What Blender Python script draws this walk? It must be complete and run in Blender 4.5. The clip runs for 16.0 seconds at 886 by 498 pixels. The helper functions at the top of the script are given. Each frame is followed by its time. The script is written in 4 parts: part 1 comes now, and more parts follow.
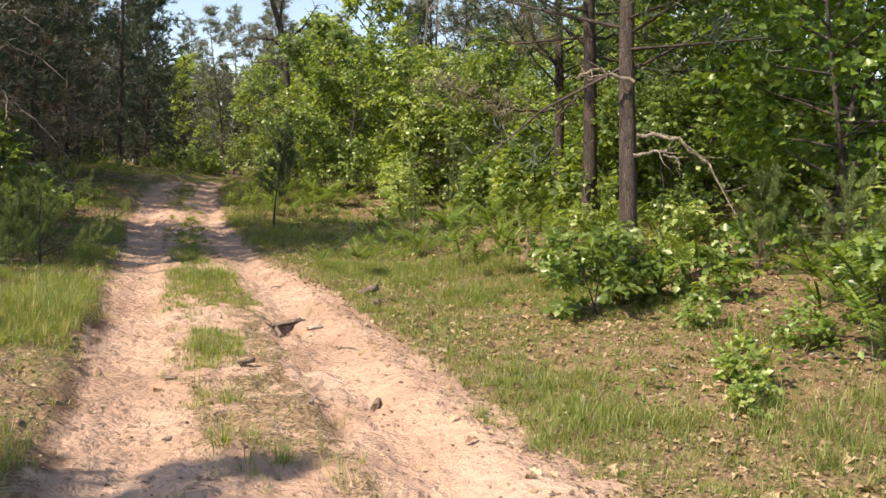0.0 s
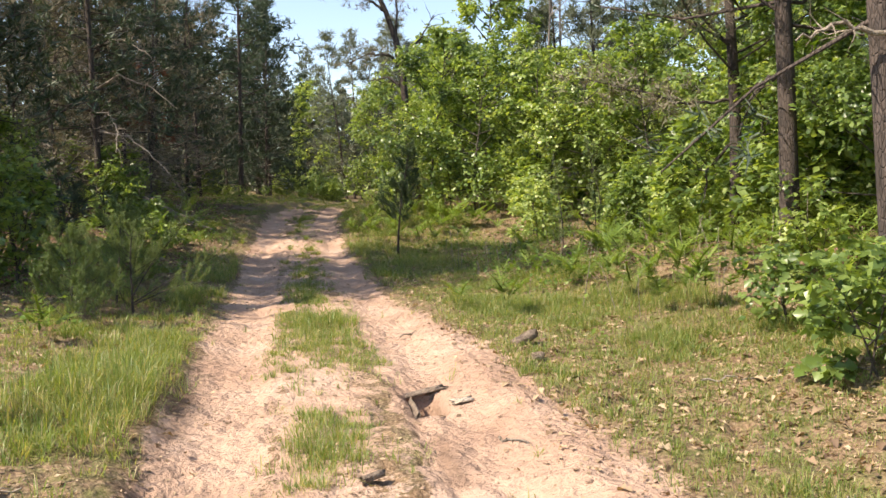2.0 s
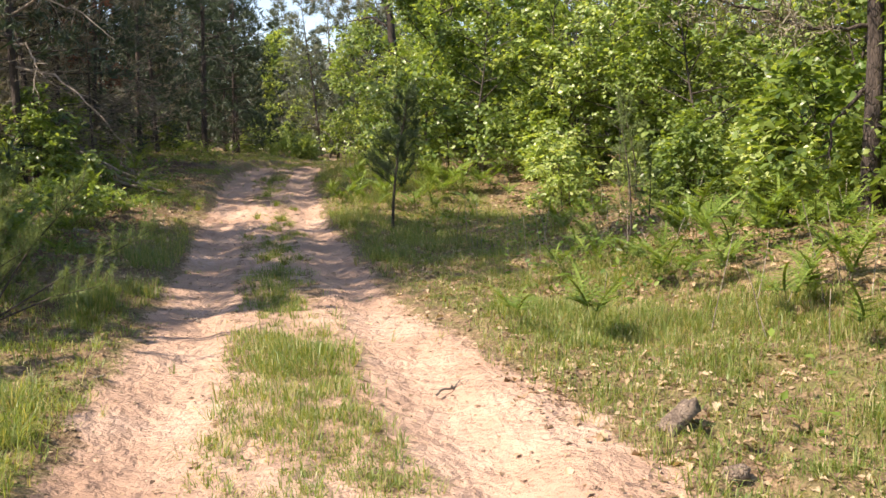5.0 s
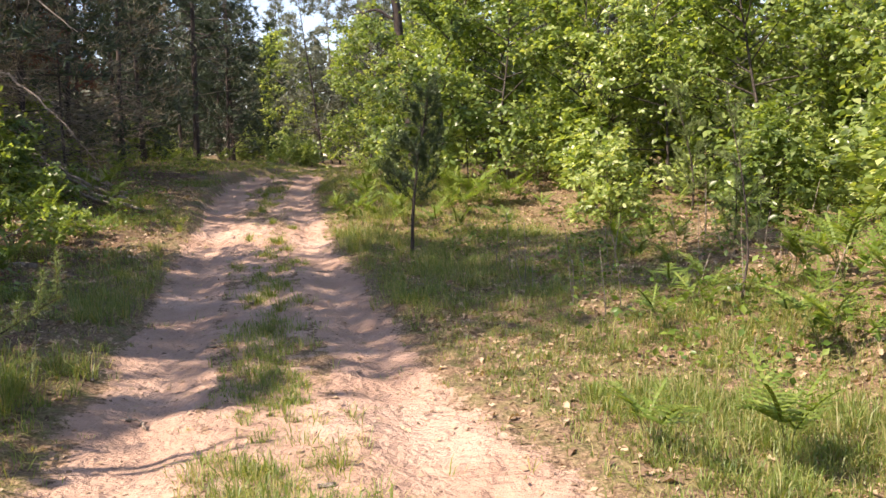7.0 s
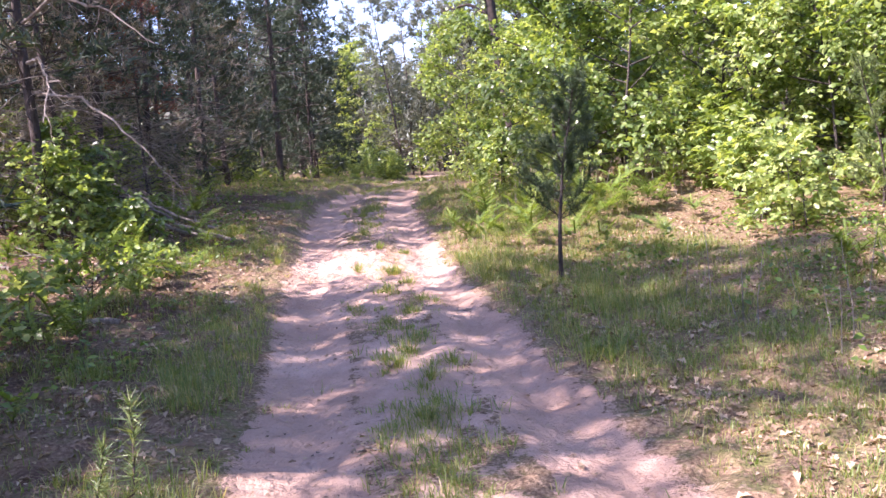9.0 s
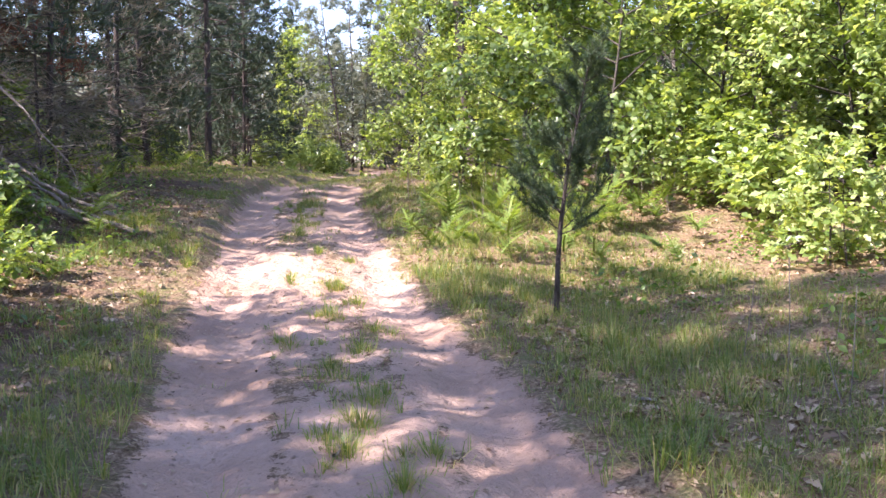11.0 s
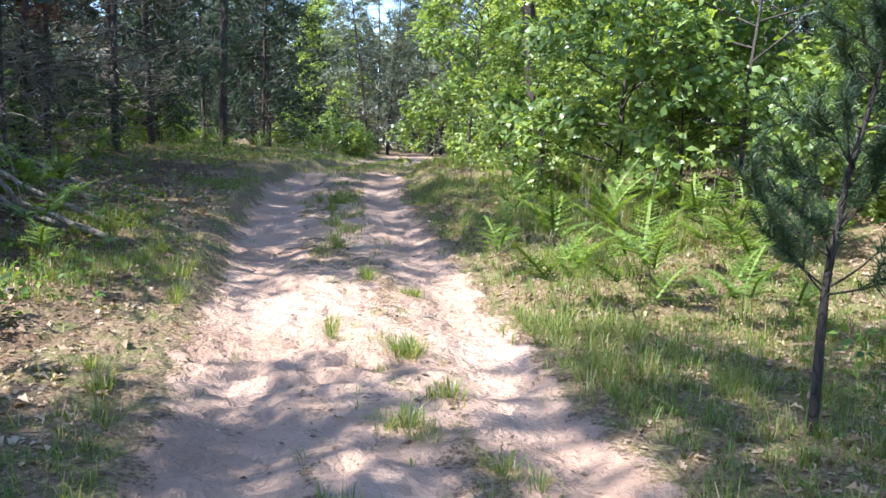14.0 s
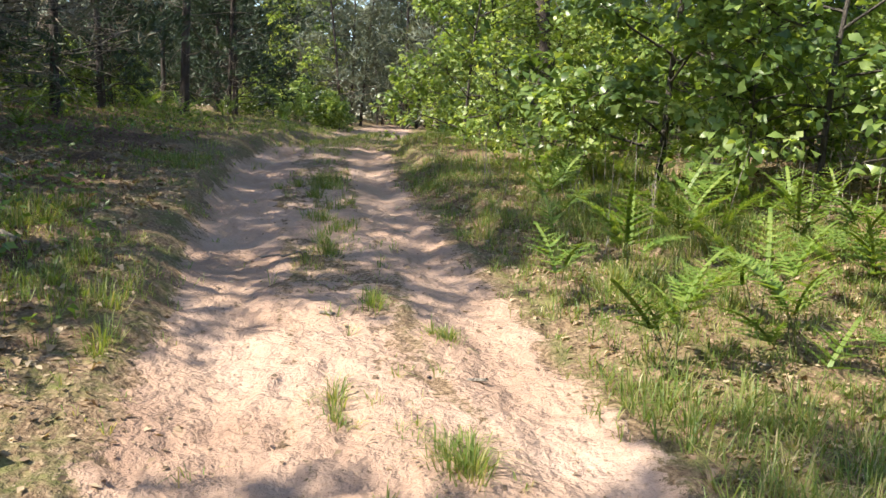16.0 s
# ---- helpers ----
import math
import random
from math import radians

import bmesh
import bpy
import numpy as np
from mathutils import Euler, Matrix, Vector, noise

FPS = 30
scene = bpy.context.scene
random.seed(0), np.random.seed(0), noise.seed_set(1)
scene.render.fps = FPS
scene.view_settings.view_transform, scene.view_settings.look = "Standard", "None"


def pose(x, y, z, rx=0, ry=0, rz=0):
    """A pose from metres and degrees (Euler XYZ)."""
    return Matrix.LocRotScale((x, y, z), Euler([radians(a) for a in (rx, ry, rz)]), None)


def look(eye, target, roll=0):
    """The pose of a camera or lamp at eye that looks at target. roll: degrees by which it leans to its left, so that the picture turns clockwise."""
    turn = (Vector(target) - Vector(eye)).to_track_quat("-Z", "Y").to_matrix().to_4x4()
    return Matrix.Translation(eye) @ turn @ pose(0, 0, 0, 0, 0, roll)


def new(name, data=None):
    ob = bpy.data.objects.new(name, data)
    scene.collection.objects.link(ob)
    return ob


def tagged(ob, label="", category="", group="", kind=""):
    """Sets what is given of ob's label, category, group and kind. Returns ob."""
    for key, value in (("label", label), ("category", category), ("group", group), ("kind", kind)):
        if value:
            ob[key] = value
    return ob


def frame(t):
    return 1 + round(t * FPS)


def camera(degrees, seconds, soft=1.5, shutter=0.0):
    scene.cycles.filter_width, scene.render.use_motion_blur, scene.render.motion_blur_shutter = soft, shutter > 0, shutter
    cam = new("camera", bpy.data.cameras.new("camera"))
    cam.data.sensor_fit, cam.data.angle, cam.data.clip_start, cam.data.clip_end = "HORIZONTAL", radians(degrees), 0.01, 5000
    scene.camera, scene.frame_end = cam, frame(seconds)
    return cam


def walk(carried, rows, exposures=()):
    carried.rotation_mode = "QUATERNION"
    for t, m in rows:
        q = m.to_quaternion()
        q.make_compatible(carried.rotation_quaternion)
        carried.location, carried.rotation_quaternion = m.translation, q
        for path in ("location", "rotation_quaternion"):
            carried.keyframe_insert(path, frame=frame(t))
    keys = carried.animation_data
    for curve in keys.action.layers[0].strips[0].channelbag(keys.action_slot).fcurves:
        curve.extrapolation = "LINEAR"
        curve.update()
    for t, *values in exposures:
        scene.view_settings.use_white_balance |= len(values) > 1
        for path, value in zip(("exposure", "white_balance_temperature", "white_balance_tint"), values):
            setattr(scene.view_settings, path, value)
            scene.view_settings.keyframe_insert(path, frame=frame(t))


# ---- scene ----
cam = camera(55.7, 16.0)
PATH = [
    (0, (0.008, 0.0, 1.426), (0.656, 1.884, 1.258), 1.6),
    (0.5, (0.085, 0.562, 1.422), (0.706, 2.459, 1.29), -1.3),
    (1, (0.119, 1.158, 1.385), (0.664, 3.08, 1.292), -0.9),
    (1.5, (0.209, 1.718, 1.392), (0.647, 3.664, 1.24), -1.2),
    (2, (0.267, 2.277, 1.399), (0.638, 4.238, 1.271), -1.4),
    (2.5, (0.206, 2.823, 1.405), (0.522, 4.794, 1.292), 0.4),
    (3, (0.236, 3.367, 1.379), (0.639, 5.323, 1.275), -1.0),
    (3.5, (0.241, 3.934, 1.381), (0.707, 5.876, 1.268), -0.7),
    (4, (0.206, 4.514, 1.387), (0.733, 6.433, 1.189), 1.5),
    (4.2, (0.224, 4.77, 1.385), (0.695, 6.701, 1.166), 0.4),
    (6.3, (0.582, 7.618, 1.377), (1.001, 9.562, 1.16), -0.9),
    (6.5, (0.567, 7.848, 1.447), (1.024, 9.786, 1.256), -0.3),
    (7, (0.541, 8.364, 1.446), (0.969, 10.306, 1.231), -1.5),
    (7.5, (0.473, 8.926, 1.487), (0.752, 10.891, 1.239), -1.7),
    (8, (0.316, 9.453, 1.537), (0.515, 11.433, 1.341), -0.7),
    (8.5, (0.228, 10.0, 1.502), (0.479, 11.978, 1.344), -3.3),
    (9, (0.126, 10.547, 1.512), (0.378, 12.522, 1.322), -5.0),
    (9.2, (0.099, 10.769, 1.511), (0.384, 12.739, 1.325), -3.5),
    (11.3, (0.159, 13.175, 1.429), (0.573, 15.121, 1.227), -1.0),
    (11.5, (0.158, 13.4, 1.433), (0.531, 15.352, 1.211), -1.5),
    (12, (0.105, 13.947, 1.457), (0.366, 15.918, 1.236), -0.8),
    (12.5, (0.1, 14.483, 1.443), (0.195, 16.478, 1.341), -1.7),
    (13, (0.027, 15.04, 1.412), (0.247, 17.016, 1.191), -1.0),
    (13.5, (0.001, 15.52, 1.472), (0.355, 17.463, 1.155), 0.4),
    (14, (0.067, 16.115, 1.508), (0.444, 18.065, 1.275), 0.6),
    (14.5, (0.062, 16.606, 1.48), (0.486, 18.539, 1.193), 1.8),
    (15, (0.036, 17.153, 1.511), (0.562, 19.059, 1.207), 0.8),
    (15.5, (0.007, 17.653, 1.522), (0.472, 19.585, 1.295), -1.0),
    (16, (-0.004, 18.242, 1.551), (0.454, 20.166, 1.255), 2.2),
]
EXPOSURES = [(0, 0.89, 7350, 16), (2, 1.1, 7100, 15), (3.5, 1.19, 7200, 17), (7, 1.3, 7150, 25), (8, 1.66, 6000, 36), (9, 1.94, 6000, 42), (11.5, 1.99, 6150, 30), (12.5, 1.9, 5800, 30), (13, 1.8, 6250, 30), (13.5, 1.73, 5950, 18), (14, 1.7, 5500, 12), (14.5, 1.32, 5550, 11), (15, 1.21, 5650, 8), (15.5, 1.29, 5800, 9), (16, 1.34, 6450, 10)]
walk(cam, [(t, look(eye, target, roll)) for t, eye, target, roll in PATH], EXPOSURES)


# ---- world, sun ----
SUN_TO = Vector((-0.95, -0.22, 1.08)).normalized()
world = bpy.data.worlds.new("world")
scene.world = world
world.use_nodes = True
wn = world.node_tree
sky = wn.nodes.new("ShaderNodeTexSky")
sky.sky_type = "NISHITA"
sky.sun_disc = False
sky.sun_elevation = math.asin(SUN_TO.z)
sky.sun_rotation = math.atan2(SUN_TO.x, SUN_TO.y) % (2 * math.pi)
sky.dust_density = 0.5
sky.ozone_density = 1.1
wn.links.new(sky.outputs[0], wn.nodes["Background"].inputs[0])
wn.nodes["Background"].inputs[1].default_value = 0.13
sun_data = bpy.data.lights.new("sun", "SUN")
sun_data.energy = 4.6
sun_data.angle = radians(0.6)
sun_data.color = (1.0, 0.93, 0.80)
sun = new("sun", sun_data)
sun.matrix_world = look(SUN_TO * 60, (0, 0, 0))

rng = np.random.default_rng(7)


# ---- material helpers ----
def material(name):
    m = bpy.data.materials.new(name)
    m.use_nodes = True
    nt = m.node_tree
    b = nt.nodes["Principled BSDF"]
    return m, nt, b


def node(nt, kind, **sets):
    n = nt.nodes.new(kind)
    for k, v in sets.items():
        n.inputs[k.replace("_", " ")].default_value = v
    return n


def ramp(nt, fac, stops):
    n = nt.nodes.new("ShaderNodeValToRGB")
    el = n.color_ramp.elements
    while len(el) < len(stops):
        el.new(0.5)
    for e, (p, c) in zip(el, stops):
        e.position = p
        e.color = (*c, 1) if len(c) == 3 else c
    nt.links.new(fac, n.inputs[0])
    return n.outputs[0]


def noise_tex(nt, scale, detail=4.0, rough=0.6, stretch=None):
    tc = nt.nodes.new("ShaderNodeTexCoord")
    src = tc.outputs["Object"]
    if stretch:
        mp = nt.nodes.new("ShaderNodeMapping")
        mp.inputs["Scale"].default_value = stretch
        nt.links.new(src, mp.inputs[0])
        src = mp.outputs[0]
    n = node(nt, "ShaderNodeTexNoise", Scale=scale, Detail=detail, Roughness=rough)
    nt.links.new(src, n.inputs["Vector"])
    return n.outputs[0]


def mix_rgb(nt, fac, a, b, mode="MIX"):
    n = nt.nodes.new("ShaderNodeMix")
    n.data_type = "RGBA"
    n.blend_type = mode
    for sock, val in ((n.inputs[0], fac), (n.inputs[6], a), (n.inputs[7], b)):
        if isinstance(val, bpy.types.NodeSocket):
            nt.links.new(val, sock)
        elif isinstance(val, (int, float)):
            sock.default_value = val
        else:
            sock.default_value = (*val, 1)
    return n.outputs[2]


def calc(nt, op, a, b=0.0):
    n = nt.nodes.new("ShaderNodeMath")
    n.operation = op
    for sock, val in ((n.inputs[0], a), (n.inputs[1], b)):
        if isinstance(val, bpy.types.NodeSocket):
            nt.links.new(val, sock)
        else:
            sock.default_value = val
    return n.outputs[0]


def add_bump(nt, b, height, strength, distance):
    bp = node(nt, "ShaderNodeBump", Strength=strength, Distance=distance)
    nt.links.new(height, bp.inputs["Height"])
    nt.links.new(bp.outputs[0], b.inputs["Normal"])


def leaf_material(name, stops, translucent=0.4, rough=0.45, object_tint=0.25):
    """Leaves or blades: colours from the ramp leaf by leaf, light shining through."""
    m, nt, b = material(name)
    geo = nt.nodes.new("ShaderNodeNewGeometry")
    info = nt.nodes.new("ShaderNodeObjectInfo")
    mottled = noise_tex(nt, 1.3, 3.0)
    f = calc(nt, "ADD", calc(nt, "MULTIPLY", geo.outputs["Random Per Island"], 0.7), calc(nt, "MULTIPLY", mottled, 0.3))
    f = calc(nt, "ADD", f, calc(nt, "MULTIPLY", calc(nt, "SUBTRACT", info.outputs["Random"], 0.5), object_tint))
    col = ramp(nt, f, stops)
    nt.links.new(col, b.inputs["Base Color"])
    b.inputs["Roughness"].default_value = rough
    tr = nt.nodes.new("ShaderNodeBsdfTranslucent")
    warm = mix_rgb(nt, 1.0, col, (1.7, 1.6, 0.6), "MULTIPLY")
    nt.links.new(warm, tr.inputs[0])
    mx = nt.nodes.new("ShaderNodeMixShader")
    mx.inputs[0].default_value = translucent
    nt.links.new(b.outputs[0], mx.inputs[1])
    nt.links.new(tr.outputs[0], mx.inputs[2])
    nt.links.new(mx.outputs[0], nt.nodes["Material Output"].inputs[0])
    return m


def bark_material(name, dark, light, scale=9.0, flake=0.5):
    m, nt, b = material(name)
    n1 = noise_tex(nt, scale, 6.0, 0.7, (1, 1, 0.22))
    n2 = noise_tex(nt, scale * 0.25, 3.0, 0.5)
    tc = nt.nodes.new("ShaderNodeTexCoord")
    mp = nt.nodes.new("ShaderNodeMapping")
    mp.inputs["Scale"].default_value = (1, 1, 0.3)
    nt.links.new(tc.outputs["Object"], mp.inputs[0])
    vor = node(nt, "ShaderNodeTexVoronoi", Scale=scale * 2.6)
    vor.feature = "DISTANCE_TO_EDGE"
    nt.links.new(mp.outputs[0], vor.inputs["Vector"])
    plates = ramp(nt, vor.outputs["Distance"], [(0.0, (0, 0, 0)), (0.12, (1, 1, 1))])
    f = calc(nt, "ADD", calc(nt, "MULTIPLY", n1, 0.7), calc(nt, "MULTIPLY", n2, 0.3))
    col = ramp(nt, f, [(0.36, dark), (0.64, light)])
    col = mix_rgb(nt, calc(nt, "MULTIPLY", calc(nt, "SUBTRACT", 1.0, plates), flake), col, tuple(c * 0.35 for c in dark))
    nt.links.new(col, b.inputs["Base Color"])
    b.inputs["Roughness"].default_value = 0.9
    add_bump(nt, b, calc(nt, "ADD", calc(nt, "MULTIPLY", plates, 0.6), n1), 0.9, 0.02)
    return m


def ground_material():
    """Pink-tan sand in the ruts, leaf litter, needles and moss beside them."""
    m, nt, b = material("ground_sand_and_litter")
    att = nt.nodes.new("ShaderNodeAttribute")
    att.attribute_name = "sand"
    edge = noise_tex(nt, 5.0, 6.0, 0.7)
    fine = noise_tex(nt, 38.0, 5.0, 0.7)
    grit = noise_tex(nt, 150.0, 3.0, 0.6)
    broad = noise_tex(nt, 0.9, 4.0, 0.6)
    f = calc(nt, "ADD", att.outputs["Fac"], calc(nt, "MULTIPLY", calc(nt, "SUBTRACT", edge, 0.5), 1.9))
    f = calc(nt, "ADD", f, calc(nt, "MULTIPLY", calc(nt, "SUBTRACT", fine, 0.5), 1.0))
    mask = ramp(nt, f, [(0.42, (0, 0, 0)), (0.6, (1, 1, 1))])
    sand = ramp(nt, broad, [(0.3, (0.357, 0.23, 0.162)), (0.5, (0.46, 0.31, 0.224)), (0.68, (0.522, 0.368, 0.28))])
    sand = mix_rgb(nt, ramp(nt, fine, [(0.54, (0, 0, 0)), (0.7, (0.527, 0.527, 0.527))]), sand, (0.272, 0.174, 0.115))
    sand = mix_rgb(nt, ramp(nt, grit, [(0.62, (0, 0, 0)), (0.7, (0.297, 0.297, 0.297))]), sand, (0.204, 0.128, 0.085))
    litter = ramp(nt, fine, [(0.3, (0.068, 0.044, 0.029)), (0.44, (0.17, 0.111, 0.066)), (0.56, (0.289, 0.2, 0.123)), (0.7, (0.408, 0.306, 0.2))])
    moss = ramp(nt, grit, [(0.3, (0.072, 0.089, 0.021)), (0.7, (0.187, 0.2, 0.064))])
    litter = mix_rgb(nt, ramp(nt, edge, [(0.45, (0, 0, 0)), (0.62, (0.75, 0.75, 0.75))]), litter, moss)
    red = ramp(nt, broad, [(0.54, (0, 0, 0)), (0.68, (0.3, 0.3, 0.3))])
    litter = mix_rgb(nt, red, litter, (0.27, 0.15, 0.085))
    under = nt.nodes.new("ShaderNodeAttribute")
    under.attribute_name = "duff"
    needles = ramp(nt, fine, [(0.3, (0.038, 0.022, 0.015)), (0.5, (0.102, 0.056, 0.036)), (0.7, (0.204, 0.119, 0.075))])
    litter = mix_rgb(nt, calc(nt, "MULTIPLY", under.outputs["Fac"], 0.85), litter, needles)
    raw = nt.nodes.new("ShaderNodeAttribute")
    raw.attribute_name = "soil"
    mixed = mix_rgb(nt, calc(nt, "MULTIPLY", raw.outputs["Fac"], 0.85), mix_rgb(nt, mask, litter, sand), (0.13, 0.08, 0.052))
    nt.links.new(mixed, b.inputs["Base Color"])
    b.inputs["Roughness"].default_value = 0.95
    b.inputs["Specular IOR Level"].default_value = 0.2
    lumps = noise_tex(nt, 9.0, 4.0, 0.55)
    h = calc(nt, "ADD", calc(nt, "MULTIPLY", lumps, 2.8), calc(nt, "ADD", calc(nt, "MULTIPLY", fine, 0.5), calc(nt, "MULTIPLY", grit, 0.15)))
    add_bump(nt, b, h, 0.8, 0.045)
    return m


GREEN_OAK = [(0.1, (0.075, 0.125, 0.035)), (0.45, (0.16, 0.235, 0.06)), (0.75, (0.28, 0.36, 0.11)), (0.97, (0.44, 0.5, 0.21))]
GREEN_DARK = [(0.1, (0.05, 0.1, 0.02)), (0.5, (0.1, 0.18, 0.03)), (0.9, (0.2, 0.28, 0.05))]
PINE = [(0.1, (0.022, 0.042, 0.022)), (0.5, (0.04, 0.067, 0.032)), (0.9, (0.074, 0.098, 0.046))]
PINE_GREY = [(0.1, (0.1, 0.092, 0.066)), (0.5, (0.18, 0.165, 0.112)), (0.9, (0.28, 0.228, 0.172))]
# Greyish needles paled further: the haze of distance is put into the colour.
PINE_HAZE_TONE = [(0.1, (0.085, 0.102, 0.068)), (0.5, (0.132, 0.153, 0.102)), (0.9, (0.196, 0.204, 0.14))]
PINE_LIGHT = [(0.1, (0.06, 0.1, 0.03)), (0.5, (0.115, 0.172, 0.05)), (0.9, (0.21, 0.25, 0.085))]
FERN = [(0.1, (0.092, 0.158, 0.028)), (0.5, (0.165, 0.25, 0.048)), (0.9, (0.265, 0.325, 0.08))]
GRASS = [(0.08, (0.075, 0.13, 0.026)), (0.4, (0.14, 0.208, 0.045)), (0.68, (0.232, 0.27, 0.078)), (0.87, (0.375, 0.324, 0.162)), (0.98, (0.468, 0.387, 0.234))]
LITTER = [(0.1, (0.11, 0.068, 0.042)), (0.35, (0.25, 0.165, 0.098)), (0.65, (0.42, 0.31, 0.195)), (0.97, (0.55, 0.44, 0.31))]

M_GROUND = ground_material()
M_OAK = leaf_material("oak_leaf_green", GREEN_OAK, 0.44, 0.36, 0.4)
# Own green of the undergrowth; on the right-hand oaks deep shade painted into leaves.
M_OAKDARK = leaf_material("leaf_deep_green_shade", GREEN_DARK, 0.42, 0.36, 0.3)
M_PINE = leaf_material("pine_needle_dark", PINE, 0.12, 0.55)
M_PINEGREY = leaf_material("pine_needle_greyed", PINE_GREY, 0.12, 0.7)
M_PINEHAZE = leaf_material("pine_needle_haze_pale", PINE_HAZE_TONE, 0.15, 0.6)
M_PINEYOUNG = leaf_material("young_pine_needle", [(0.1, (0.027, 0.054, 0.027)), (0.5, (0.054, 0.09, 0.038)), (0.9, (0.099, 0.135, 0.054))], 0.2, 0.5)
M_PINELIGHT = leaf_material("pine_needle_fresh", PINE_LIGHT, 0.2, 0.55)
M_FERN = leaf_material("bracken_green", FERN, 0.42)
M_GRASS = leaf_material("grass_blade", GRASS, 0.4)
M_LITTER = leaf_material("dry_oak_leaf", LITTER, 0.15, 0.75)
M_CRUMB = leaf_material("leaf_crumb", [(0.1, (0.087, 0.057, 0.035)), (0.4, (0.226, 0.152, 0.091)), (0.75, (0.409, 0.304, 0.191)), (0.97, (0.557, 0.452, 0.313))], 0.1, 0.8)
M_RED = leaf_material("rust_needles", [(0.1, (0.1, 0.035, 0.02)), (0.9, (0.24, 0.09, 0.05))], 0.1, 0.8)
M_PINEBARK = bark_material("pine_bark", (0.03, 0.023, 0.019), (0.113, 0.085, 0.07), 13.0, 0.28)
M_OAKBARK = bark_material("oak_bark", (0.035, 0.029, 0.024), (0.12, 0.1, 0.08), 12.0)
M_SNAG = bark_material("grey_snag_wood", (0.1, 0.085, 0.07), (0.27, 0.23, 0.19), 14.0, 0.25)
M_DEADWOOD = bark_material("weathered_deadwood", (0.174, 0.144, 0.113), (0.435, 0.365, 0.287), 16.0, 0.15)
M_ROTTEN = bark_material("rotten_wood", (0.131, 0.091, 0.068), (0.365, 0.278, 0.2), 22.0, 0.15)
M_PALEWOOD = bark_material("pale_split_wood", (0.365, 0.296, 0.217), (0.592, 0.505, 0.4), 14.0, 0.05)
M_STEM = bark_material("bracken_stem", (0.1, 0.13, 0.03), (0.22, 0.25, 0.08), 20.0, 0.1)


# ---- numeric noise and terrain ----
def hash01(i, j, seed):
    h = (i.astype(np.int64) * 374761393 + j.astype(np.int64) * 668265263 + seed * 982451653) & 0x7FFFFFFF
    h = ((h ^ (h >> 13)) * 1274126177) & 0x7FFFFFFF
    return ((h ^ (h >> 16)) & 0xFFFFFF) / float(0xFFFFFF)


def vnoise(x, y, scale, seed=0):
    x, y = np.asarray(x, float) / scale, np.asarray(y, float) / scale
    i, j = np.floor(x), np.floor(y)
    u, v = x - i, y - j
    u, v = u * u * (3 - 2 * u), v * v * (3 - 2 * v)
    a, b = hash01(i, j, seed), hash01(i + 1, j, seed)
    c, d = hash01(i, j + 1, seed), hash01(i + 1, j + 1, seed)
    return (a * (1 - u) + b * u) * (1 - v) + (c * (1 - u) + d * u) * v


def sstep(a, b, x):
    t = np.clip((np.asarray(x, float) - a) / (b - a), 0, 1)
    return t * t * (3 - 2 * t)


_ys = np.arange(-60, 200, 0.25)
_prof = np.interp(_ys, [-60, -2, 2, 6, 10, 14, 18, 22, 27, 33, 45, 61, 200], [0, -0.02, -0.06, -0.05, 0.03, 0.02, 0.08, 0.26, 0.68, 1.03, 1.15, 1.2, 1.6])
_cen = np.interp(_ys, [-60, 22, 28, 34, 42, 50, 61, 200], [0.62, 0.62, 0.82, 1.5, 3.4, 5.2, 7.0, 40])
_k = np.ones(13) / 13
_prof[8:-8] = np.convolve(_prof, _k, "same")[8:-8]
_cen[8:-8] = np.convolve(_cen, _k, "same")[8:-8]


def trail_u(x, y):
    """Distance to the right of the trail's middle."""
    return x - np.interp(y, _ys, _cen)


def sand_mask(x, y):
    u = trail_u(x, y) + 0.14 * (vnoise(x, y, 0.7, 3) - 0.5) + 0.08 * (vnoise(x, y, 0.22, 4) - 0.5)
    left = sstep(-1.36, -0.92, u) * (1 - sstep(-0.55, -0.3, u))
    reach = 1.03 + 0.36 * (1 - sstep(8.5, 13, y)) + 0.12 * (1 - sstep(12, 15, y))
    right = sstep(0.24, 0.48, u) * (1 - sstep(reach - 0.3, reach + 0.25, u))
    bare = 0.5 + 0.5 * sstep(0.3, 0.7, vnoise(x, y, 1.3, 9))
    strip = bare * sstep(-0.6, -0.3, u) * (1 - sstep(0.25, 0.5, u)) * 0.85
    fade = 1 - sstep(33, 37, y) * (1 - sstep(39, 42, y)) * 0.9
    return np.maximum(np.maximum(left, right), strip) * fade * (1 - sstep(70, 90, y))


def duff_mask(x, y):
    """Red-brown needle duff under the pines."""
    u = trail_u(x, y)
    left = (1 - sstep(-2.4, -1.5, u)) * sstep(11.5, 14, y) * (1 - sstep(38, 44, y))
    right = np.exp(-(((x - 5.4) / 1.5) ** 2 + ((y - 4.6) / 1.3) ** 2))
    return np.clip(np.maximum(left, right) * (0.25 + 1.1 * sstep(0.3, 0.62, vnoise(x, y, 0.9, 71) * 0.6 + vnoise(x, y, 0.25, 72) * 0.4)), 0, 1)


